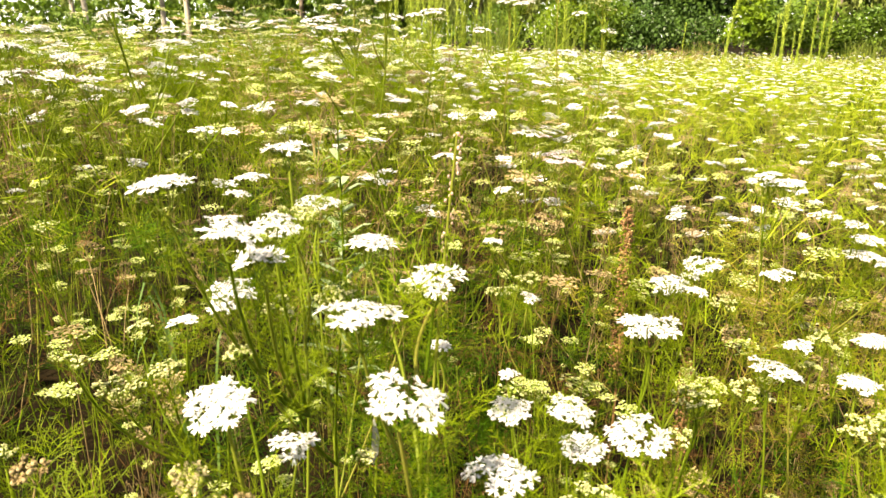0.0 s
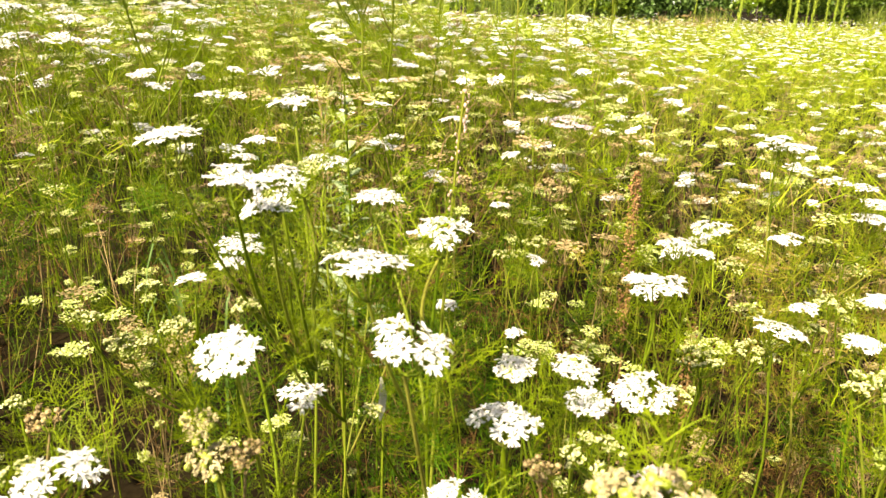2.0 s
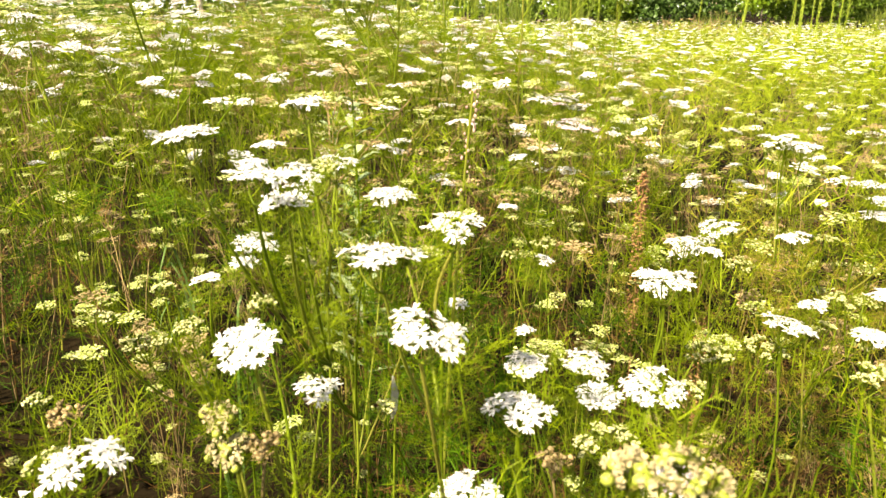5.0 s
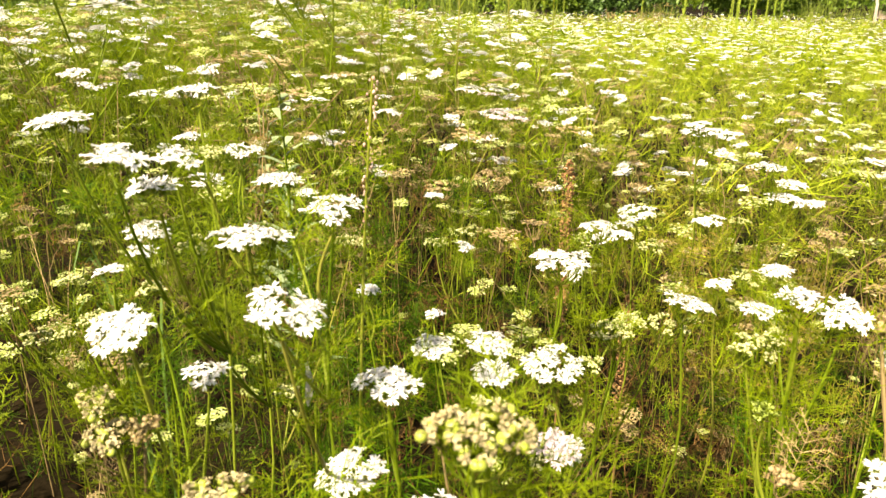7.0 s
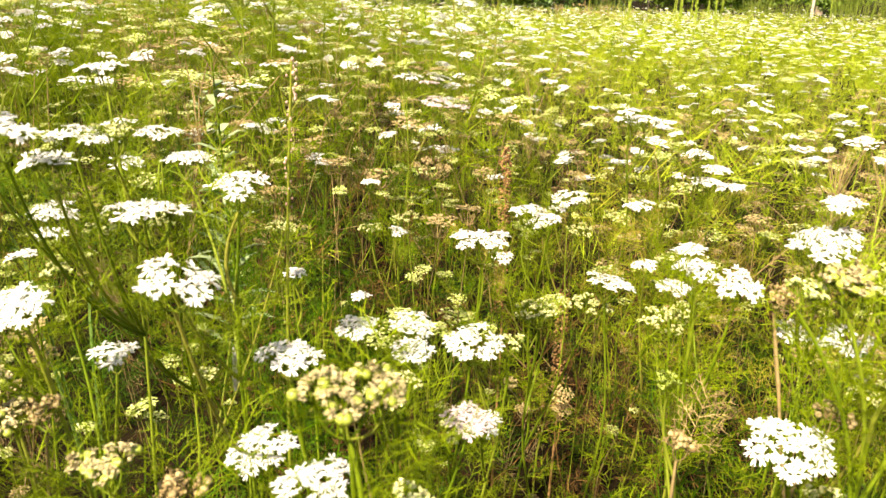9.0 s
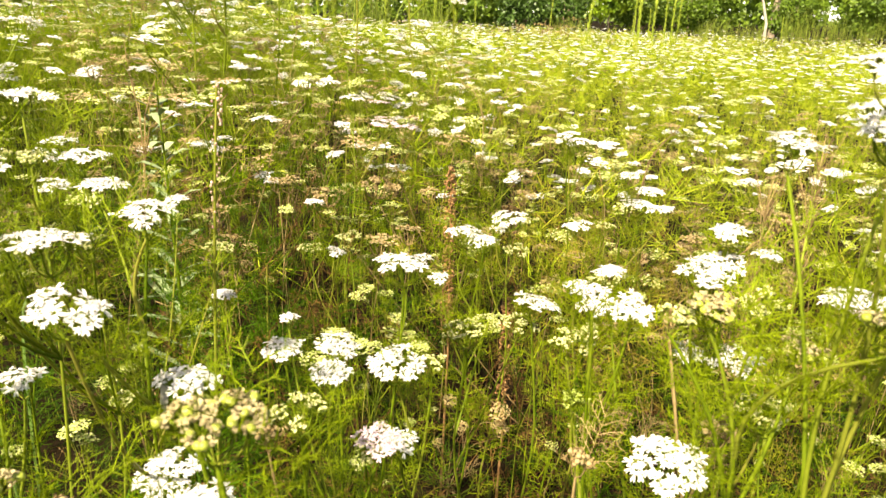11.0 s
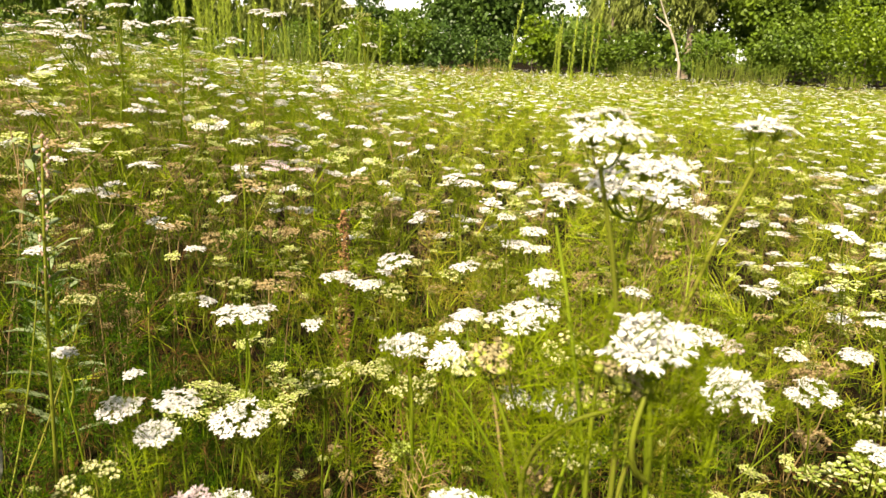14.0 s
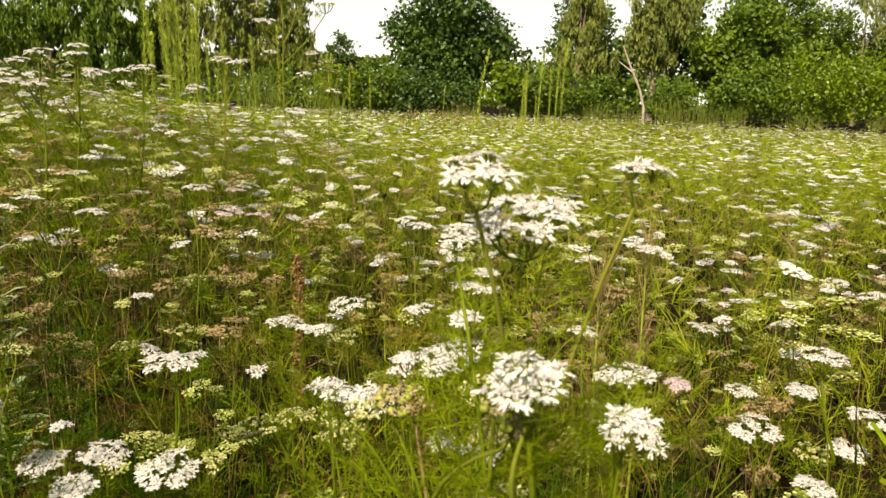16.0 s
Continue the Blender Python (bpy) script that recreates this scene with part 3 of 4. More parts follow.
coriander(LUSH, [(-.309, 1.50, .822, .052, W, 10), (-.303, 1.51, .838, .040, W, 10), (-.386, 1.50, .763, .056, W, 10), (-.335, 1.48, .77, .050, C, 10)], (-.34, 1.54), 7)
coriander(LUSH, [(-.358, 1.80, .797, .066, W, 10), (-.301, 1.80, .801, .050, W, 10), (-.257, 1.80, .810, .060, W, 10), (-.244, 1.82, .797, .050, C, 10)], (-.29, 1.84), 7)
coriander(LUSH, [(-.565, 1.80, .690, .066, W, 10), (-.511, 1.80, .739, .060, W, 10), (-.46, 1.82, .72, .060, W, 10)], (-.51, 1.84), 7)
coriander(LUSH, [(-.074, 1.80, .836, .056, W, 10), (-.035, 1.80, .829, .062, W, 10), (-.136, 1.80, .767, .050, W, 10)], (-.07, 1.86), 6)
coriander("tall branching coriander standing above the field", [(-.001, 2.20, .967, .075, W, 12), (-.013, 2.20, 1.008, .060, C, 12), (.175, 2.20, 1.02, .065, C, 12), (.016, 2.20, .878, .040, W, 12), (.137, 2.20, .878, .050, W, 12), (.113, 2.20, .818, .052, W, 12), (.09, 2.2, 1.03, .07, C, 12), (.05, 2.21, 1.04, .06, C, 12)], (.07, 2.2), 7)
coriander(FADE, [(.178, 2.20, .856, .060, C, 10), (.160, 2.20, .845, .050, C, 10), (.200, 2.21, .83, .050, C, 10), (.20, 2.2, .77, .05, W, 10), (.091, 2.20, .708, .07, W, 8)], (.17, 2.22), 7)


# ---- the rest of the field ----
FIELD_MATERIALS = [PETAL, HEART, STEM, FIELD_LEAF, DRY, CREAM, YOUNG, TAN, RIPE_LEAF, FIELD_LEAF]


def mid_umbel(kind, seed, level):
    """An umbel of unit diameter for plants some metres away; slots as in FIELD_MATERIALS."""
    rng = np.random.default_rng(900 + seed)
    g = Geo()
    petals, heart, wood = {"white": (0, 1, 2), "cream": (5, 6, 2), "dry": (7, 4, 4)}[kind]
    spots = LAYOUTS[seed % 7]
    if level == 2:
        a = np.linspace(0, 2 * np.pi, 7, endpoint=False)
        r = rng.uniform(.25, .58, 7)
        v = np.concatenate([[(0, 0, .06)], np.stack([r * np.cos(a), r * np.sin(a), rng.uniform(-.06, .04, 7)], 1)])
        return g.add(v, [(0, 1 + k, 1 + (k + 1) % 7) for k in range(7)], 6 if kind == "cream" else petals).flat()
    if level == 0:
        v, f, _ = rays_geo(spots, 3, 3).flat()
        g.add(v, f, wood)
    for x, y, z, lean, turn in spots:
        n = (8, 5, 3)[level]
        for k in range(n):
            a = 360 * k / n + rng.normal(0, 12)
            L, wd = rng.uniform(.12, .2), rng.uniform(.09, .13) * (1.3, 1.6, 2.2)[level]
            if kind != "white":
                L, wd = L * .8, wd * .6
            v, f = petal(L, wd, False)
            m = place(x + .035 * math.cos(radians(a)), y + .035 * math.sin(radians(a)), z + rng.uniform(.0, .06)) @ rot("Z", a) @ rot("Y", rng.normal(-3, 10))
            g.add(v @ m[:3, :3].T + m[:3, 3], f, petals if kind == "white" or (k % 4 if kind == "dry" else k % 3 == 0) else heart)
        if level == 0:
            v, f = ball(.035, 2, 4)
            g.add(v + (x, y, z + .07), f, heart)
    return g.flat()


UMBELS = [[mid_umbel(k, s, lv) for k in ("white", "cream", "dry") for s in range(3)] for lv in range(3)]


def thin_leaf(i, level):
    """A leaf with fewer and broader threads for the distance."""
    rng = np.random.default_rng(1200 + i)
    g = Geo()
    for k in range(10 if level == 1 else 4):
        a = np.array([.1 * rng.uniform(0, .7), 0, .02])
        b = a + (np.array([.05 * rng.uniform(.3, 1), rng.normal(0, .03), rng.normal(.01, .02)]) if level == 1 else np.array([rng.normal(.03, .04), rng.normal(0, .04), rng.uniform(.02, .10)]))
        v, f = strip([a, b], (.0019, .008)[level - 1] * np.array([1, .5]), (rng.normal(), rng.normal(), rng.normal()))
        g.add(v, f, 0)
    return g.flat()


def field_plant(seed, level, bloom=False):
    """A random plant one metre tall, to be scaled. Gives its pieces as (name, triangles, matrix, mesh key)."""
    rng = np.random.default_rng(1500 + seed)
    dead = seed % 12 in (5, 11) and level < 2
    wood = 4 if dead else 2
    out = []
    lean = rng.normal(0, .07, 2)
    top = np.array([lean[0], lean[1], .78])
    spine = curve((0, 0, -.01), top, (rng.normal(0, .06), rng.normal(0, .06), .4), (6, 4, 3)[level])
    spine[1:-1, :2] += rng.normal(0, .014, (len(spine) - 2, 2))
    thick = (.0018, .0024, .006)[level]
    v, f = tube(spine, np.linspace(thick, thick * .6, len(spine)), (4, 3, 3)[level])
    out.append(("stem", (v, f, np.full(len(f), wood)), None, None))
    for k in range((6, 5, 4)[level]):
        a, r = rng.uniform(0, 2 * np.pi), .17 * math.sqrt(rng.uniform(.03, 1))
        z = rng.uniform((.90, .88, .80)[level], 1.04) if k < 4 else rng.uniform(.62, .85)
        tip = np.array([lean[0] + r * math.cos(a), lean[1] + r * math.sin(a), z])
        start = spine[-1 - int(rng.integers(0, 2))]
        dia = rng.uniform(.055, .085) * (1, 1.05, .85)[level] * (1.15 if bloom else 1)
        pick = int(rng.integers(0, 3)) + (6 if dead else int(rng.choice([0, 3, 6], p=[0, .8, .2] if seed % 12 > 8 else [.62, .33, .05] if bloom else [.38, .52, .10] if level < 2 else [.50, .47, .03])))
        if k > 3:
            dia, pick = dia * .65, 6 + pick % 3 if dead else 3 + pick % 3
        m = umbel_matrix(tip, dia, rng.normal(0, 7), rng.normal(0, 7), rng.uniform(0, 360))
        node = np.array(m @ Vector((0, 0, -.46)))
        if level < 2:
            v, f = tube(curve(start, node, (0, 0, .5 * (z - start[2]) + .02), (5, 3)[level]), (.0010, .0014)[level], 3)
            out.append(("branch", (v, f, np.full(len(f), wood)), None, None))
        out.append(("umbel", UMBELS[level][pick], np.array(m), ("umbel", level, pick)))
    for k in range((6, 15, 11)[level]):
        t = rng.uniform(.25, 1.0) if level == 0 else rng.uniform(.45, 1.12)
        p = spine[0] * (1 - t) + spine[-1] * t
        m = place(*p, 0, rng.uniform(-60, 0) * (1, 1, .2)[level], rng.uniform(0, 360), rng.uniform(.7, 1.3))
        p = p if level == 0 else p + rng.normal(0, .07, 3) * (1, 1, .3)
        m[:3, 3] = p
        leaf = LEAVES[k % 8] if level == 0 else thin_leaf(k, level)
        out.append(("leaf", (leaf[0], leaf[1], np.full(len(leaf[1]), 4 if dead else 3)), m, ("leaf", level, k % 8, dead)))
    return out


MESHES = {}


def field_thing(seed, ripe=False):
    """The same plant as a thing with parts."""
    dead = seed % 12 in (5, 11)
    thing = tagged(new("coriander_plant"), BROWN if dead else "slender coriander with white and cream umbels in the field", "coriander", "coriander plants of the field")
    for name, tri, m, key in field_plant(seed, 0):
        if ripe and name == "leaf":
            tri, key = (tri[0], tri[1], np.where(tri[2] == 3, 8, tri[2])), key + (ripe,)
        if key is None or key not in MESHES:
            me = geo_of(tri).mesh(name, FIELD_MATERIALS)
            if key:
                MESHES[key] = me
        else:
            me = MESHES[key]
        part(name, me, None, thing, "", m)
    return thing


def plant_triangles(seed, level, ripe=False):
    g = Geo()
    for name, tri, m, key in field_plant(seed, level, ripe):
        slots = np.where(tri[2] == 3, 8, tri[2]) if ripe else tri[2]
        g.scatter((tri[0], tri[1], slots), [np.eye(4) if m is None else m])
    return g.flat()


def canopy(x, y):
    """Height of the crop: it falls to the east and rises in a tall stand a few metres ahead."""
    h = .58 - .13 * np.clip(x, -1.0, .9)
    far = np.clip((y - 3) / 6, 0, 1)
    h = h * (1 - far) + (.50 - .1 * np.clip(x / (y + .1), -1, .6)) * far
    stand = np.exp(-((x + .30 * y) / (.20 * y + .05)) ** 2) * np.clip((y - 1.3) / .6, 0, 1) * np.clip((9 - y) / 4, 0, 1)
    return h + .08 * stand


def crowd(n, r0, r1, seed, spread=47):
    """Random standing places between two distances ahead of the path, evenly over the ground."""
    rng = np.random.default_rng(seed)
    r = np.sqrt(rng.uniform(r0 ** 2, r1 ** 2, n))
    a = np.radians(rng.uniform(-spread, spread, n))
    return np.stack([r * np.sin(a) + .1, r * np.cos(a)], 1), rng


MODELS = {}
far_spots, rng = crowd(150, 1.15, 2.2, 11)
near_spots, rng = crowd(55, .50, 1.2, 12)
spots = np.concatenate([far_spots, near_spots])
for i, (x, y) in enumerate(spots):
    low = i >= len(far_spots)
    h = float(canopy(x, y)) * (rng.uniform(.62, .84) if low else rng.uniform(.80, 1.08))
    m = pose(x, y, 0, 0, 0, rng.uniform(0, 360))
    kind = (9 + i % 3 if low else i % 9, bool(x > .28 * y))
    ob = copy_thing(MODELS[kind], m) if kind in MODELS else MODELS.setdefault(kind, field_thing(*kind))
    ob.matrix_basis = m
    ob.scale = (h * .85, h * .85, h)

field = Geo()
for level, n, r0, r1, count, seed in ((1, 200, 1.1, 3.0, 12, 21), (1, 300, 3.0, 4.2, 12, 22), (2, 1500, 4.2, 8.0, 12, 24), (2, 3000, 8.0, 14.5, 12, 23)):
    spots, rng = crowd(n, r0, r1, seed)
    kinds = [plant_triangles(40 + s, level) for s in range(count)]
    height = canopy(spots[:, 0], spots[:, 1]) * rng.uniform(.76, 1.14, n)
    bulk = height * (1.0, 1.15, 1.7)[level]
    turn = rng.uniform(0, 2 * np.pi, n)
    mats = np.zeros((n, 4, 4))
    mats[:, 0, 0], mats[:, 0, 1], mats[:, 1, 0], mats[:, 1, 1] = bulk * np.cos(turn), -bulk * np.sin(turn), bulk * np.sin(turn), bulk * np.cos(turn)
    mats[:, 2, 2], mats[:, 3, 3] = height, 1
    mats[:, 0, 3], mats[:, 1, 3] = spots[:, 0], spots[:, 1]
    yellow = [plant_triangles(40 + s, level, True) for s in range(count)]
    ripe = rng.uniform(0, 1, n) < np.clip(.28 + 1.0 * spots[:, 0] / (spots[:, 1] + .3) + .04 * spots[:, 1], .06, .95)
    for k in range(count):
        field.scatter(kinds[k], mats[k::count][~ripe[k::count]])
        field.scatter(yellow[k], mats[k::count][ripe[k::count]])
# leaves that close the crop between the plants
spots, rng = crowd(7000, .9, 5.5, 37)
tops = canopy(spots[:, 0], spots[:, 1])
mats = [place(x, y, h * rng.uniform(.45, .92), rng.normal(0, 20), rng.uniform(-70, 10), rng.uniform(0, 360), rng.uniform(.6, 1.1)) for (x, y), h in zip(spots, tops)]
for k in range(8):
    v, f, m = thin_leaf(k, 1)
    east = spots[k::8, 0] > .12 * spots[k::8, 1]
    field.scatter((v, f, np.full(len(f), 8)), np.array(mats[k::8])[east])
    field.scatter((v, f, np.full(len(f), (8, 9, 9, 9)[k % 4])), np.array(mats[k::8])[~east])
# the same crop beside and behind the path
rng = np.random.default_rng(29)
around = [(r * math.cos(a), r * math.sin(a)) for r, a in zip(np.sqrt(rng.uniform(.2, 30, 2400)), rng.uniform(0, 2 * np.pi, 2400))]
def aside(x, y):
    """Clear of the ground ahead of the path."""
    return y < -.05 or math.degrees(math.atan2(x - .26, y + .02)) > 49 or math.degrees(math.atan2(x + .16, y)) < -49


around = [p for p in around if aside(*p) and math.hypot(*p) > .7]
kinds = [plant_triangles(60 + s, 2, s % 2 == 0) for s in range(8)]
# plants close by and out of view, added to shade the ground ahead
close = [(r * math.sin(a), r * math.cos(a)) for r, a in zip(np.sqrt(rng.uniform(.06, 1.6, 150)), rng.uniform(radians(62), radians(298), 150))]
close = [p for p in close if math.hypot(p[0] - .1, p[1]) > .2]
for k in range(4):
    field.scatter(plant_triangles(70 + k, 1), [place(x, y, 0, 0, 0, rng.uniform(0, 360), rng.uniform(.46, .58)) for x, y in close[k::4]])
for k in range(8):
    field.scatter(kinds[k], [place(x, y, 0, 0, 0, rng.uniform(0, 360), rng.uniform(.45, .60)) for x, y in around[k::8]])
# low leaves of the crop round the path, out of view, added to block sun
rng = np.random.default_rng(41)
r, a = .17 + 3.2 * rng.uniform(0, 1, 13000) ** 1.15, rng.uniform(radians(47), radians(313), 13000)
p = [q for q in zip(.08 + r * np.sin(a), r * np.cos(a)) if aside(*q) and (q[1] < -.05 or abs(q[0] - .08) > .45)]
mats = [place(x, y, rng.uniform(.05, .44), rng.normal(0, 30), rng.uniform(-50, 30), rng.uniform(0, 360), rng.uniform(.8, 1.4)) for x, y in p]
for k in range(8):
    v, f, m = thin_leaf(k, 2)
    field.scatter((v, f, np.full(len(f), (3, 9, 3, 8)[k % 4])), mats[k::8])
tagged(new("coriander_field", field.mesh("coriander_field", FIELD_MATERIALS)), "field of flowering coriander, white umbels over feathery green", "crop", kind="stuff")

# branching growth without flowers that fills the crop from the ground up
def sprig(seed):
    """A forked stem with thread leaves and a few small green heads, half a metre tall. Slots: stem, leaf, head."""
    rng = np.random.default_rng(5000 + seed)
    g = Geo()
    top = np.array([rng.normal(0, .09), rng.normal(0, .09), .42])
    line = curve((0, 0, -.01), top, (rng.normal(0, .08), rng.normal(0, .08), .2), 6)
    line[1:-1, :2] += rng.normal(0, .010, (4, 2))
    v, f = tube(line, np.linspace(.0013, .0007, 6), 3)
    g.add(v, f, 0)
    for k in range(6):
        p = line[1 + k % 5]
        a = rng.uniform(0, 2 * np.pi)
        L = rng.uniform(.08, .19)
        q = p + (L * .75 * math.cos(a), L * .75 * math.sin(a), L * rng.uniform(.3, .85))
        b = curve(p, q, (L * .5 * math.cos(a), L * .5 * math.sin(a), L * .10), 4)
        v, f = tube(b, np.linspace(.0009, .0005, 4), 3)
        g.add(v, f, 0)
        for j in range(3):
            c = b[1 + j]
            for t in range(4):
                e = c + rng.normal(0, .016, 3) + (.006 * math.cos(a), .006 * math.sin(a), .012)
                h = (c + e) / 2 + rng.normal(0, .004, 3)
                v, f = strip([c, h, e], [.0009, .0008, .0003], rng.normal(size=3))
                g.add(v, f, 1)
                if t < 2:
                    v, f = strip([h, h + rng.normal(0, .008, 3) + (0, 0, .006)], [.0007, .0003], rng.normal(size=3))
                    g.add(v, f, 1)
        if k % 2:
            for t in range(5):
                v, f = ball(rng.uniform(.0011, .0018), 2, 4)
                e = rng.normal(0, .006, 3) * (1, 1, .3)
                g.add(v + q + e + (0, 0, .006), f, 2)
                v, f = strip([q, q + e + (0, 0, .006)], .0005, rng.normal(size=3))
                g.add(v, f, 0)
    return g.flat()


def bare(x, y):
    """A thin patch in the crop, west of the path."""
    return -46 < math.degrees(math.atan2(x, y)) < -22 and .3 < math.hypot(x, y) < 1.35


under = Geo()
fresh = [sprig(i) for i in range(8)]
spots, rng = crowd(660, .13, 2.1, 31, 60)
mats = [[] for _ in range(16)]
for x, y in spots:
    if -.34 < x < -.04 and y < .44 and rng.uniform() < .72:
        continue
    if (noise.noise((x * 9, y * 9, 5)) < -.04 and rng.uniform() < .9) or (bare(x, y) and rng.uniform() < .5):
        continue
    limit = float(canopy(x, y)) * rng.uniform(.55, .9)
    limit = min(limit, rng.uniform(.34, .50)) if y < .8 else limit
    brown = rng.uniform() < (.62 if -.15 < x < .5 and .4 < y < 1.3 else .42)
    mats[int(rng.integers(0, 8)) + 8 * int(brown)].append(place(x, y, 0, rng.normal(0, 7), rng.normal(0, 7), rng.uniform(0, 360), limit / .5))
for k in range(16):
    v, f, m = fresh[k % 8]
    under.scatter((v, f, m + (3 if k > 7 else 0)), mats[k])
# feathery leaves at every height; the crop is riper and yellower to the east
lush = [feather_leaf(70 + i, .075, 4, .0008) for i in range(4)]
close, _ = crowd(2100, .13, .9, 36, 60)
spots, rng = crowd(2000, .9, 2.2, 35, 60)
deep = np.random.default_rng(38).uniform((-.42, .45), (.02, 1.15), (420, 2))
low = np.random.default_rng(43).uniform((-.05, .38), (.50, 1.0), (800, 2))
spots = np.concatenate([close, spots, deep, low])
mats = {}
for i, (x, y) in enumerate(spots):
    if -.34 < x < -.04 and y < .45 and rng.uniform() < .72:
        continue
    if noise.noise((x * 9, y * 9, 5)) < .0 and rng.uniform() < .92:
        continue
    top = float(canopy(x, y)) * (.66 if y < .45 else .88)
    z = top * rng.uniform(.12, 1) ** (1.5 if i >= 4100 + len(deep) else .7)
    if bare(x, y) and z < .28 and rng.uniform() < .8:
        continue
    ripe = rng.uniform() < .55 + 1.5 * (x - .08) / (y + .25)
    # low and western leaves get dark green and brown in place of shade
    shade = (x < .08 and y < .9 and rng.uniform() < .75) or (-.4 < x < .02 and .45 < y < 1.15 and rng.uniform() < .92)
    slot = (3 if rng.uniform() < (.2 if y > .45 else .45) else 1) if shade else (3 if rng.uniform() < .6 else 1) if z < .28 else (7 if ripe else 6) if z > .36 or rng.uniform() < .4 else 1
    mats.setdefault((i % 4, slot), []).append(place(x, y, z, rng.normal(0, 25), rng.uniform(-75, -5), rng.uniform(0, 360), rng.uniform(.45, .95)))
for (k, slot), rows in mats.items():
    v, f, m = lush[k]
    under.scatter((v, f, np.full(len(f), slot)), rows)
# heads going to seed, lower than the flowers
spots, rng = crowd(250, .62, 2.0, 39, 48)
rows = {}
for i, (x, y) in enumerate(spots):
    if (-.42 < x < .0 and .45 < y < 1.1 and i % 3) or (bare(x, y) and i % 4):
        continue
    h = float(canopy(x, y)) * rng.uniform(.68, .93)
    d = rng.uniform(.030, .052)
    sort = int(rng.choice(9, p=(0, 0, 0, .17, .17, .16, .17, .17, .16)))
    rows.setdefault(sort, []).append(place(x, y, h, rng.normal(0, 8), rng.normal(0, 8), rng.uniform(0, 360), d))
    v, f = tube(curve((x + rng.normal(0, .02), y + rng.normal(0, .02), h * .45), (x, y, h - .46 * d), (0, 0, h * .25), 4), .0007, 3)
    under.add(v, f, 9 if sort > 5 else 8)
for sort, ms in rows.items():
    v, f, m = UMBELS[0][sort]
    under.scatter((v, f, np.choose(m, (8, 8, 8, 8, 5, 10, 12, 11, 7))), ms)
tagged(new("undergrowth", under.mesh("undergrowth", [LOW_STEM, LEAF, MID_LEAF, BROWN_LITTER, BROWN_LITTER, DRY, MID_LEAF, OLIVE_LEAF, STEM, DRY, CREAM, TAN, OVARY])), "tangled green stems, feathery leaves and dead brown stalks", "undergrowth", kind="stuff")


# ---- trees, shrubs and tall weeds at the field's end ----
def leaf_cloud(centres, size, rng, hang=False):
    """One pointed leaf of two triangles at each centre."""
    n = len(centres)
    a = rng.normal(size=(n, 3))
    if hang:
        a = a * .25 + (0, 0, -1)
    a /= np.linalg.norm(a, axis=1)[:, None]
    b = np.cross(a, rng.normal(size=(n, 3)))
    b /= np.linalg.norm(b, axis=1)[:, None]
    s = rng.uniform(.6, 1.3, n)[:, None] * size
    wide = .16 if hang else .38
    v = np.stack([centres - a * s * .5, centres + b * s * wide, centres + a * s * .5, centres - b * s * wide], 1).reshape(-1, 3)
    k = np.arange(n)[:, None] * 4
    f = np.concatenate([k + [0, 1, 2], k + [0, 2, 3]])
    return v, f


def tree(label, x, y, height, lobes, leaf, bark, count, size, seed, hang=0.0, trunk=.12, name="tree", lean=0.0):
    """lobes: (dx, dz, radius, half height) of the crown's rounded masses, dz as a share of the height."""
    rng = np.random.default_rng(2000 + seed)
    thing = tagged(new(name), label, name)
    thing.location = (x, y, 0)
    g = Geo()
    fork = np.array([lean * .45, 0, height * .38])
    v, f = tube(curve((0, 0, -.05), fork, (rng.normal(0, .06), 0, height * .2), 6), np.linspace(trunk, trunk * .7, 6), 7)
    g.add(v, f)
    part("trunk", g, [bark], thing)
    centres = []
    total = sum(r * r * h for _, _, r, h in lobes)
    for dx, dz, r, h in lobes:
        mid = np.array([dx, rng.normal(0, r * .3), dz * height])
        v, f = tube(curve(fork * rng.uniform(.6, 1), mid + (0, 0, h * .3), (0, 0, height * .12), 5), np.linspace(trunk * .55, trunk * .12, 5), 5)
        part("limb", Geo().add(v, f), [bark], thing)
        n = int(count * r * r * h / total)
        clumps = max(6, n // 45)
        u = rng.normal(size=(clumps, 3)); u /= np.linalg.norm(u, axis=1)[:, None]
        c = mid + u * (rng.uniform(.35, 1, clumps) ** .5)[:, None] * (r, r * .8, h) * rng.uniform(.8, 1.12, (clumps, 1))
        if hang:
            drop = rng.uniform(.2, 1, clumps) * hang
            t = rng.uniform(0, 1, (clumps, 45))
            p = c[:, None] + rng.normal(0, .10, (clumps, 45, 3)) * (1, 1, .4) - np.stack([0 * t, 0 * t, t * drop[:, None]], 2)
        else:
            p = c[:, None] + rng.normal(0, r * .17 + .05, (clumps, 45, 3)) * (1, 1, .65)
        centres.append(p.reshape(-1, 3))
    p = np.concatenate(centres)
    p = p[p[:, 2] > .12]
    v, f = leaf_cloud(p, size, rng, hang > 0)
    part("crown", Geo().add(v, f), [leaf], thing)
    return thing


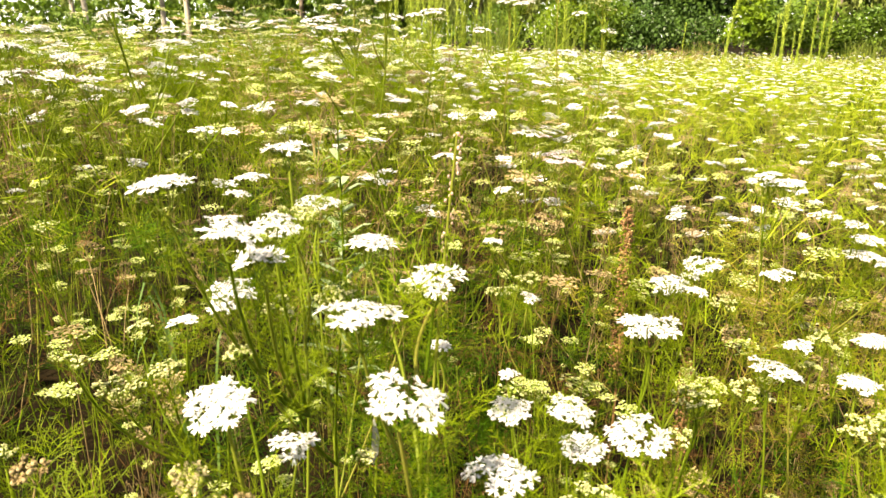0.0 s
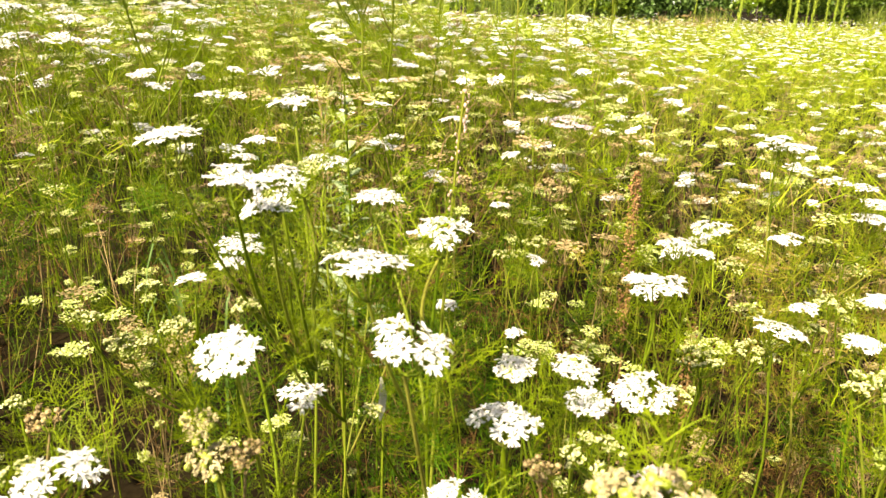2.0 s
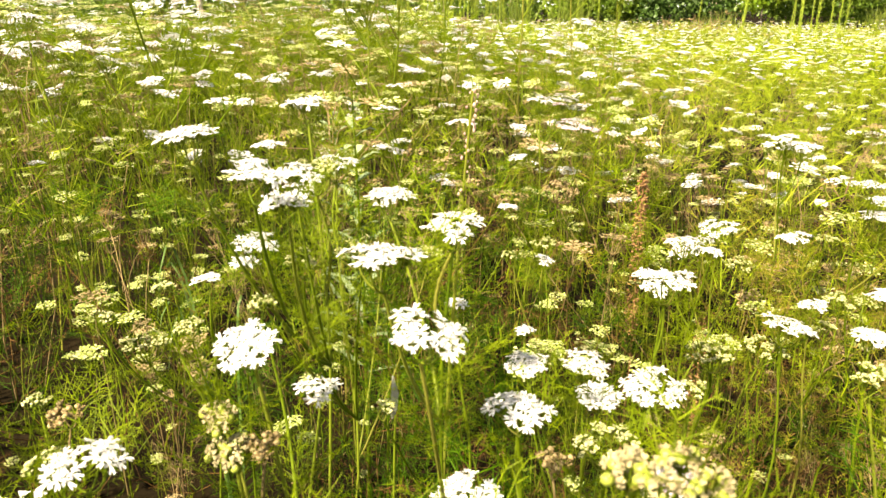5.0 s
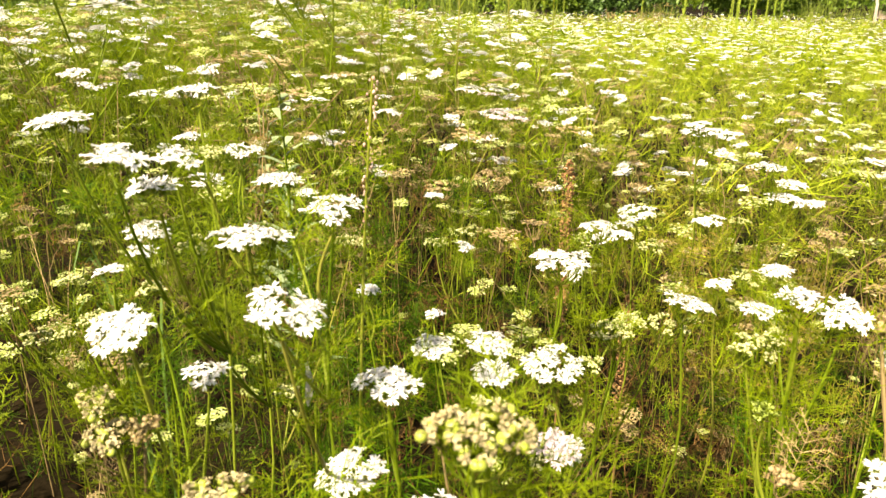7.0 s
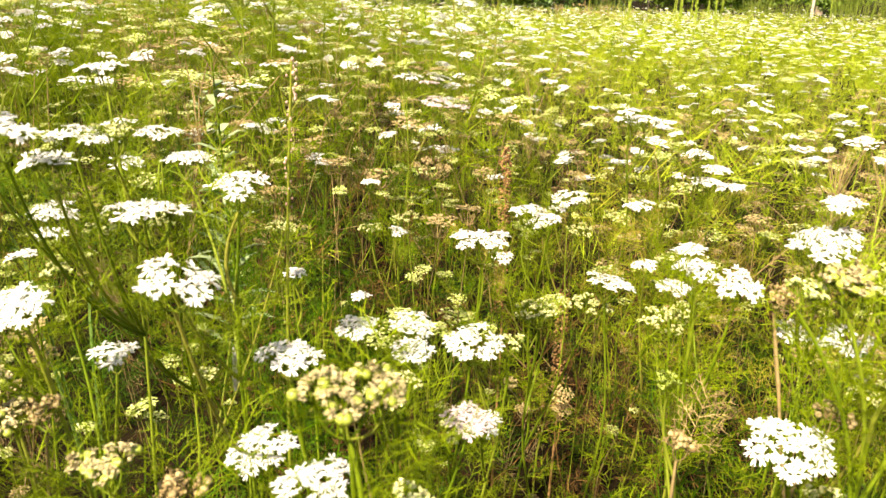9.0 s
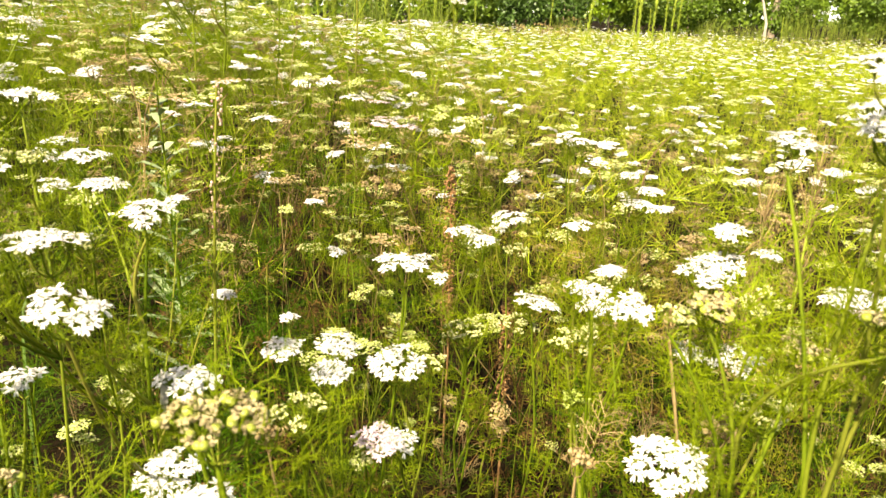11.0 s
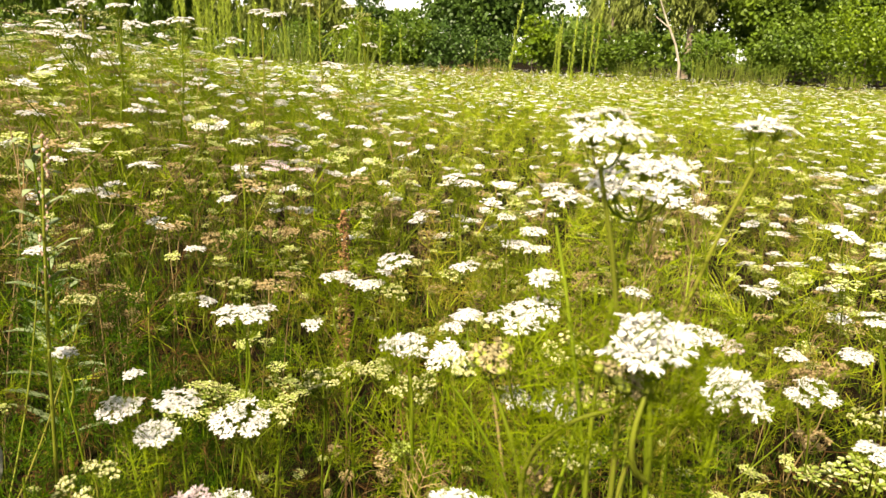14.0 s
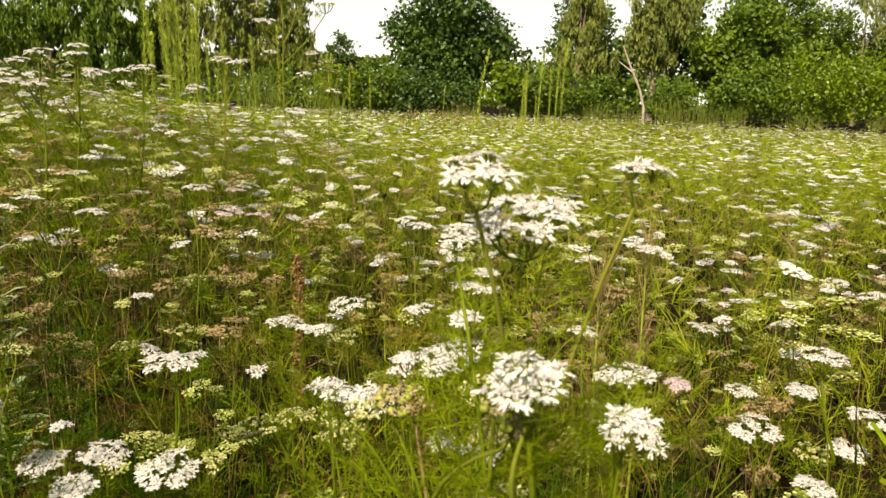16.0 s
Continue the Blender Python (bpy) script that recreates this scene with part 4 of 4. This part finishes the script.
DROOP = "tall tree with drooping grey-green foliage behind the field"
DENSE = "dense dark green round-crowned tree behind the field"
BUSH = "leafy green shrub at the edge of the field"
for i, (x, y, h, r) in enumerate(((-13.2, 32, 6.0, 2.0), (-10.6, 31, 5.8, 1.9), (-8.2, 31, 6.0, 1.8), (-6.6, 33, 5.0, 1.2))):
    tree(DROOP, x, y, h, [(-r * .4, .62, r * .8, h * .22), (r * .4, .7, r * .8, h * .2), (0, .42, r, h * .2), (0, .86, r * .5, h * .12)], CROWN_MID, BARK, 8000, .25, i, .9)
for i, (x, y, h, r) in enumerate(((-4.9, 31, 6.8, 1.15), (-2.9, 32, 6.6, 1.1), (-1.2, 33, 6.0, .9))):
    tree(DROOP, x, y, h, [(0, .85, r, h * .14), (-r * .4, .62, r, h * .18), (r * .4, .45, r, h * .2)], CROWN_PALE, BARK, 7000, .25, 10 + i, 1.1)
for i, (x, y, h) in enumerate(((-25.5, 30, 7), (-22.8, 33, 8), (-20.2, 30, 7), (-17.6, 32, 7.5), (-15.4, 30, 7))):
    tree("pale-trunked tree with drooping grey-green foliage", x, y, h, [(-.5, .75, 1.3, h * .18), (.6, .62, 1.3, h * .2), (0, .45, 1.2, h * .12)], CROWN_PALE, PALE_BARK, 3600, .22, 20 + i, 1.0, .14)
tree("small dark tree in the gap of the tree line", 1.0, 36, 4.0, [(0, .7, .7, .9), (.3, .45, .8, .8)], CROWN_DARK, BARK, 2200, .16, 31)
tree(DENSE, 5.4, 31, 6.3, [(0, .72, 1.5, 1.5), (-1.4, .52, 1.3, 1.3), (1.5, .55, 1.3, 1.2), (-.4, .92, .9, .5), (2.4, .42, 1.2, 1.1), (0, .40, 2.0, 1.4)], CROWN_DARK, BARK, 17000, .19, 32, 0, .16)
tree(DENSE, 13.4, 35, 6.4, [(0, .75, 1.5, 1.3), (-.8, .5, 1.5, 1.3), (.8, .45, 1.5, 1.2)], CROWN_DARK, BARK, 7000, .19, 41)
tree(DENSE, 17.3, 34, 6.6, [(0, .78, 1.5, 1.4), (-.8, .55, 1.5, 1.4), (.9, .5, 1.5, 1.3)], CROWN_MID, BARK, 8000, .19, 42)
tree(DENSE, 25.6, 34, 6.2, [(0, .75, 1.6, 1.4), (-.8, .5, 1.5, 1.4), (.9, .5, 1.6, 1.3)], CROWN_MID, BARK, 7000, .19, 43)
tree(DROOP, 11.7, 32, 8.6, [(0, .80, 1.2, 1.5), (.2, .55, 1.4, 1.3), (-.2, .35, 1.3, 1.2), (.9, .3, 1.2, 1.0)], CROWN_PALE, BARK, 8000, .23, 33, 1.1, .14)
tree("tall weeping tree with yellow-green foliage", 14.9, 31, 9.2, [(0, .82, 1.4, 1.4), (-.6, .62, 1.2, 1.4), (.8, .60, 1.3, 1.4), (0, .42, 1.4, 1.2)], CROWN_PALE, BARK, 13000, .23, 34, 1.5, .16)
tree(DENSE, 19.2, 31, 6.1, [(0, .72, 1.5, 1.2), (-1.1, .5, 1.4, 1.2), (1.4, .55, 1.5, 1.2), (0, .35, 1.8, 1.1)], CROWN_MID, BARK, 14000, .21, 35)
tree(DENSE, 22.4, 33, 7.3, [(0, .75, 1.4, 1.2), (-1.0, .55, 1.4, 1.2), (1.0, .52, 1.4, 1.2), (0, .3, 1.6, 1.1)], CROWN_MID, BARK, 9000, .18, 36)
tree(DROOP, 24.6, 30, 8.6, [(0, .80, 1.1, 1.3), (.3, .62, 1.0, 1.2)], CROWN_PALE, BARK, 4000, .20, 37, 1.2, .10)
tree(DENSE, 27.6, 32, 5.8, [(0, .65, 1.8, 1.4), (-.6, .4, 1.9, 1.3)], CROWN_DARK, BARK, 7000, .18, 38)
for i, (x, y, h, r, leaf) in enumerate(((.6, 28, 2.1, 1.0, CROWN_BRIGHT), (2.2, 28, 2.4, 1.0, CROWN_MID), (3.8, 27.5, 2.1, 1.0, CROWN_DARK), (5.4, 28, 1.9, .9, CROWN_DARK), (8.2, 28, 2.6, .95, CROWN_MID), (9.8, 28.5, 2.3, .9, CROWN_MID),
                                        (11.3, 28.5, 2.0, .9, CROWN_MID), (16.6, 27, 2.2, 1.0, CROWN_MID), (17.6, 27, 2.7, 1.5, CROWN_MID), (20.2, 26.5, 3.5, 1.9, CROWN_BRIGHT), (23.2, 26.5, 3.8, 2.0, CROWN_BRIGHT), (26.0, 27, 3.6, 1.9, CROWN_BRIGHT),
                                        (-2.0, 30, 2.0, 1.1, CROWN_MID), (-7.5, 30, 1.8, 1.2, CROWN_MID), (-11.5, 29.5, 1.7, 1.3, CROWN_MID), (-19, 29, 1.5, 1.2, CROWN_MID), (14.8, 29, 2.0, 1.0, CROWN_MID))):
    tree(BUSH, x, y, h, [(0, .62, r, h * .3), (-r * .55, .42, r * .7, h * .3), (r * .55, .45, r * .7, h * .3), (0, .28, r, h * .26)], leaf, BARK, int(3200 * r), .125, 50 + i, 0, .05, "shrub")
tree("bright green sapling at the edge of the field", 6.9, 27, 2.5, [(0, .75, .45, .45), (.25, .5, .5, .45), (-.2, .35, .5, .4)], CROWN_BRIGHT, BARK, 1600, .15, 80, 0, .03, "sapling")
bare = tagged(new("bare_tree_trunk"), "pale bare leaning tree trunk at the field edge", "tree")
bare.location = (12.3, 26, 0)
v, f = tube([(0, 0, -.05), (-.02, 0, .6), (-.22, .05, 1.3), (-.62, .1, 2.1), (-1.0, .1, 2.9)], [.06, .05, .04, .035, .02], 7)
part("trunk", Geo().add(v, f), [PALE_BARK], bare)
v, f = tube([(-.22, .05, 1.3), (-.5, .1, 1.9), (-1.1, .1, 2.3)], [.04, .03, .015], 5)
part("limb", Geo().add(v, f), [PALE_BARK], bare)

# a far belt of woods closes the distance
rng = np.random.default_rng(77)
belt = Geo()
for x in np.arange(-70, 90, 1.6):
    y, h = 62 + rng.normal(0, 3), rng.uniform(3.0, 4.6)
    c = np.stack([x + rng.normal(0, 1.2, 260), y + rng.normal(0, 1, 260), h * rng.uniform(.02, 1, 260) ** .8], 1)
    belt.add(*leaf_cloud(c, .55, rng))
tagged(new("far_woods", belt.mesh("far_woods", [CROWN_MID])), "low belt of distant green woods", "woods", kind="stuff")


def tall_weed(seed, height, hook=0.0):
    rng = np.random.default_rng(3000 + seed)
    thing = tagged(new("tall_weed"), "tall thin pale green weed stalk with small upright leaves", "weed", "tall weeds beyond the flowers")
    line = curve((0, 0, -.02), (rng.normal(0, .05) + hook, rng.normal(0, .05), height), (rng.normal(0, .03), 0, height * .6), 9)
    v, f = tube(line, np.linspace(.010, .004, 9), 4)
    part("stem", Geo().add(v, f), [GRASS], thing)
    g = Geo()
    n = int(height * 125)
    for i in range(n):
        t = rng.uniform(.12, 1) * 8
        k = min(int(t), 7)
        p = line[k] * (1 - t + k) + line[k + 1] * (t - k)
        a = rng.uniform(0, 2 * np.pi)
        L = rng.uniform(.04, .09)
        q = p + (L * .5 * math.cos(a), L * .5 * math.sin(a), L)
        v, f = strip([p, (p + q) / 2 + (.004 * math.cos(a), .004 * math.sin(a), 0), q], [.005, .013, .001], (-math.sin(a), math.cos(a), 0))
        g.add(v, f)
    part("foliage", g, [GRASS], thing)
    return thing


rng = np.random.default_rng(88)
weeds = [tall_weed(s, 1.45 + .09 * s) for s in range(6)]
places = [(rng.uniform(-1.95, -1.15), rng.uniform(8.4, 9.8), rng.uniform(.75, 1.25)) for _ in range(22)] + [(rng.uniform(-1.15, -.6), rng.uniform(8.4, 9.8), rng.uniform(.55, .95)) for _ in range(10)] + [(rng.uniform(2.75, 3.2), rng.uniform(8.8, 9.2), rng.uniform(.62, .8)) for _ in range(6)] \
    + [(rng.uniform(-.4, .6), rng.uniform(9, 10), rng.uniform(.5, .8)) for _ in range(4)] + [(rng.uniform(-7, 7), rng.uniform(10, 14), rng.uniform(.45, .7)) for _ in range(12)]
for i, (x, y, s) in enumerate(places):
    m = pose(x, y, 0, 0, 0, rng.uniform(0, 360))
    ob = weeds[i] if i < 6 else copy_thing(weeds[i % 6], m)
    ob.matrix_basis = m
    ob.scale = (s, s, s)
hooked = tall_weed(20, 1.35, .22)
hooked.location = (2.1, 9, 0)


def grass_clump(x, y, height, spread, blades, seed):
    rng = np.random.default_rng(4000 + seed)
    g = Geo()
    for i in range(blades):
        a, r = rng.uniform(0, 2 * np.pi), spread * math.sqrt(rng.uniform())
        b = np.array([r * math.cos(a), r * math.sin(a), -.02])
        h = height * rng.uniform(.5, 1)
        tip = b + (.35 * h * rng.normal() * .6, .35 * h * rng.normal() * .6, h)
        v, f = strip(curve(b, tip, (0, 0, h * .6), 5), [.014, .014, .012, .008, .002], (rng.normal(), rng.normal(), 0))
        g.add(v, f)
    ob = new("grass_clump", g.mesh("grass_clump", [CLUMP]))
    ob.location = (x, y, 0)
    return tagged(ob, "clump of tall pale green grass at the field edge", "grass", "grass clumps", "stuff")


def dead_weeds(x, y, height, spread, count, seed):
    """A patch of dead branching weeds with ragged rusty heads."""
    rng = np.random.default_rng(4500 + seed)
    g = Geo()
    for i in range(count):
        b = np.array([rng.normal(0, spread * .5), rng.normal(0, .15), -.02])
        tip = b + (rng.normal(0, .06), rng.normal(0, .06), height * rng.uniform(.65, 1))
        v, f = tube(curve(b, tip, (0, 0, height * .5), 4), [.006, .005, .004, .003], 3)
        g.add(v, f)
        for k in range(16):
            c = tip + rng.normal(0, 1, 3) * (.06, .06, .010)
            v, f = strip([c, c + rng.normal(0, .02, 3)], [.012, .006], rng.normal(size=3))
            g.add(v, f)
    ob = new("dead_weeds", g.mesh("dead_weeds", [DRY]))
    ob.location = (x, y, 0)
    return tagged(ob, "patch of dead rusty brown weeds at the field edge", "weed", "dead weed patches", "stuff")


dead_weeds(1.95, 10.3, .70, .40, 16, 1)
dead_weeds(1.45, 10.6, .60, .30, 8, 2)


for i, (x, y, h, s) in enumerate(((-.9, 13, 2.0, .4), (.2, 14, 1.7, .4), (13.6, 26, 1.8, .6), (14.8, 26, 1.6, .6), (16.0, 26, 1.4, .6), (10.4, 26, 1.2, .6), (11.4, 25.5, 1.0, .6), (-4.0, 22, 1.5, .8), (-9, 24, 1.3, .9), (5.0, 25, 1.0, .7), (18.5, 25, .9, .7), (22, 25, .9, .7))):
    grass_clump(x, y, h * .72, s, 110, i)


# ---- single weeds among the flowers ----
def knotweed():
    """A slender stalk with pinkish buds."""
    rng = np.random.default_rng(5)
    thing = tagged(new("knotweed"), "slender weed spike with small pinkish buds", "weed")
    thing.location = (-.05, .41, 0)
    line = curve((0, 0, -.01), (.026, 0, .699), (.0, .0, .45), 12)
    v, f = tube(line, np.linspace(.002, .0008, 12), 5)
    part("stem", Geo().add(v, f), [STEM], thing)
    g = Geo()
    for i in range(60):
        t = 1 - .30 * (i / 60) ** 1.4
        p = line[0] + (line[-1] - line[0]) * t
        p = np.array([np.interp(t, np.linspace(0, 1, 12), line[:, k]) for k in range(3)])
        v, f = ball(rng.uniform(.0006, .0012) if i < 34 else rng.uniform(.0005, .0009), 3, 5, 1.4)
        a = rng.uniform(0, 2 * np.pi)
        g.add(v + p + (.0028 * math.cos(a), .0028 * math.sin(a), 0), f, 0 if i < 40 else 1)
    part("flower_spike", g, [PINK, OVARY], thing, "pink and cream buds")


def dock(x, y, height, length, seed):
    """A dead brown weed with a dense spike of rusty seeds."""
    rng = np.random.default_rng(600 + seed)
    thing = tagged(new("dead_dock"), "dead rusty brown weed with a dense seed spike", "weed", "dead brown weeds")
    thing.location = (x, y, 0)
    v, f = tube([(0, 0, -.01), (.004, 0, height * .5), (0, 0, height)], [.002, .0017, .001], 5)
    part("stem", Geo().add(v, f), [RUST], thing)
    g = Geo()
    for i in range(420):
        z = height - length * rng.uniform() ** 1.2
        r = .0085 * min(1, (height - z) / .02 + .25)
        a = rng.uniform(0, 2 * np.pi)
        v, f = ball(rng.uniform(.0014, .0026), 3, 4, .8)
        rr = r * math.sqrt(rng.uniform(.1, 1))
        g.add(v + (rr * math.cos(a), rr * math.sin(a), z), f)
    part("seed_spike", g, [RUST], thing)


knotweed()
dock(.138, .905, .545, .24, 1)
dock(.215, .83, .39, .20, 2)


def feather_grass(x, y, height, seed):
    """A dry tan plume of fine threads on a pale stalk."""
    rng = np.random.default_rng(700 + seed)
    thing = tagged(new("dry_plume"), "dry tan feathery plume on a pale stalk", "weed")
    thing.location = (x, y, 0)
    v, f = tube([(0, 0, -.01), (.003, 0, height * .5), (0, 0, height * .9)], [.0028, .0022, .0012], 5)
    part("stem", Geo().add(v, f), [GRASS], thing)
    g = Geo()
    for i in range(130):
        z = height * rng.uniform(.62, .95)
        a = rng.uniform(0, 2 * np.pi)
        L = rng.uniform(.02, .07)
        p = np.array([0, 0, z])
        q = p + (L * .38 * math.cos(a), L * .38 * math.sin(a), L)
        v, f = strip([p, q], [.001, .0006], (rng.normal(), rng.normal(), .2))
        g.add(v, f)
    tagged(part("plume", g, [DRY], thing), kind="stuff")


feather_grass(.605, .85, .60, 1)
feather_grass(.52, .80, .56, 2)


def leafy_weed(x, y, height, seed):
    """An upright weed with narrow grey-green leaves."""
    rng = np.random.default_rng(800 + seed)
    thing = tagged(new("leafy_weed"), "upright weed with narrow grey-green leaves", "weed")
    thing.location = (x, y, 0)
    v, f = tube([(0, 0, -.01), (.005, .0, height * .5), (0, 0, height)], [.004, .003, .001], 6)
    part("stem", Geo().add(v, f), [STEM], thing)
    for i in range(34):
        z = height * (.35 + .63 * i / 34)
        a = i * 2.4 + rng.normal(0, .3)
        L = .085 * (1.25 - z / height)
        d = np.array([math.cos(a), math.sin(a), rng.uniform(.3, .9)])
        side = np.array([-math.sin(a), math.cos(a), 0])
        p = np.array([0, 0, z])
        v, f = strip([p, p + d * L * .35, p + d * L * .7 + (0, 0, -.003), p + d * L + (0, 0, -.012)], [.003, .011, .010, .001], side)
        g = Geo().add(v, f)
        g.add(v + (0, 0, .0006), f[:, ::-1])
        part("leaf", g, [GREY_LEAF], thing)


leafy_weed(-.240, .90, .655, 1)
leafy_weed(-.36, 1.18, .60, 2)


def leafy_coriander(x, y, height, count, seed):
    """A young plant that is all dark feathery leaves, their colour darkened for shade."""
    rng = np.random.default_rng(6000 + seed)
    thing = tagged(new("coriander_plant"), "young coriander, a tuft of feathery leaves, dark green with shade in the colour", "coriander", "leafy coriander plants")
    thing.location = (x, y, 0)
    v, f = tube(curve((0, 0, -.01), (.01, 0, height), (0, 0, height * .5), 6), np.linspace(.002, .001, 6), 5)
    part("stem", Geo().add(v, f), [STEM], thing)
    for k in range(count):
        z = height * rng.uniform(.25, 1)
        part("leaf", SHADE_LEAF_MESH[int(rng.integers(0, 8))], None, thing, "", place(.01 * z / height, 0, z, 0, rng.uniform(-75, -15), rng.uniform(0, 360), rng.uniform(.5, 1.0)))


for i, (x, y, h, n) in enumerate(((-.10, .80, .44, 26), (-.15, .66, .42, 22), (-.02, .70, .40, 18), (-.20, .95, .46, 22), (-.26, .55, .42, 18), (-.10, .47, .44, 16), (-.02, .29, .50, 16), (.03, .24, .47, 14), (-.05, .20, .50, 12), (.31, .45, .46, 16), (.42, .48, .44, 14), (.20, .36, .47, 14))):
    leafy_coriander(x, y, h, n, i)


def grass_tuft(x, y, height, blades, seed):
    """Broad arching grass blades from one root."""
    rng = np.random.default_rng(7000 + seed)
    thing = tagged(new("grass_tuft"), "tuft of arching green grass blades among the stems", "grass")
    thing.location = (x, y, 0)
    for k in range(blades):
        a = rng.uniform(0, 2 * np.pi)
        reach = rng.uniform(.05, .12)
        h = height * rng.uniform(.8, 1)
        p0, p1 = np.array([0, 0, -.01]), np.array([reach * .35 * math.cos(a), reach * .35 * math.sin(a), h])
        p2 = np.array([reach * math.cos(a), reach * math.sin(a), h * rng.uniform(.86, .97)])
        t = np.linspace(0, 1, 10)[:, None]
        line = (1 - t) ** 2 * p0 + 2 * t * (1 - t) * (p1 + (0, 0, h * .35)) + t ** 2 * p2
        v, f = strip(line, np.array([2, 3, 3.5, 3.5, 3.5, 3.2, 3, 2.4, 1.5, .3]) * .001, (-math.sin(a), math.cos(a), .15))
        part("blade", Geo().add(v, f), [BROAD], thing)


grass_tuft(-.30, .60, .55, 5, 4)

pale = tagged(new("dried_leaf"), "pale grey dried leaf hanging between the stems", "leaf")
pale.location = (-.079, .42, .47)
v, f = strip([(0, 0, .034), (.002, -.003, .022), (.001, -.004, .010), (-.001, -.001, 0)], [.001, .005, .005, .001], (1, .3, 0))
part("blade", Geo().add(v, f).add(v + (0, .0008, 0), f[:, ::-1]), [organic("grey_dry_leaf", (.25, .24, .20), (.42, .41, .36), 60, .1, .8, .1, .1)], pale)
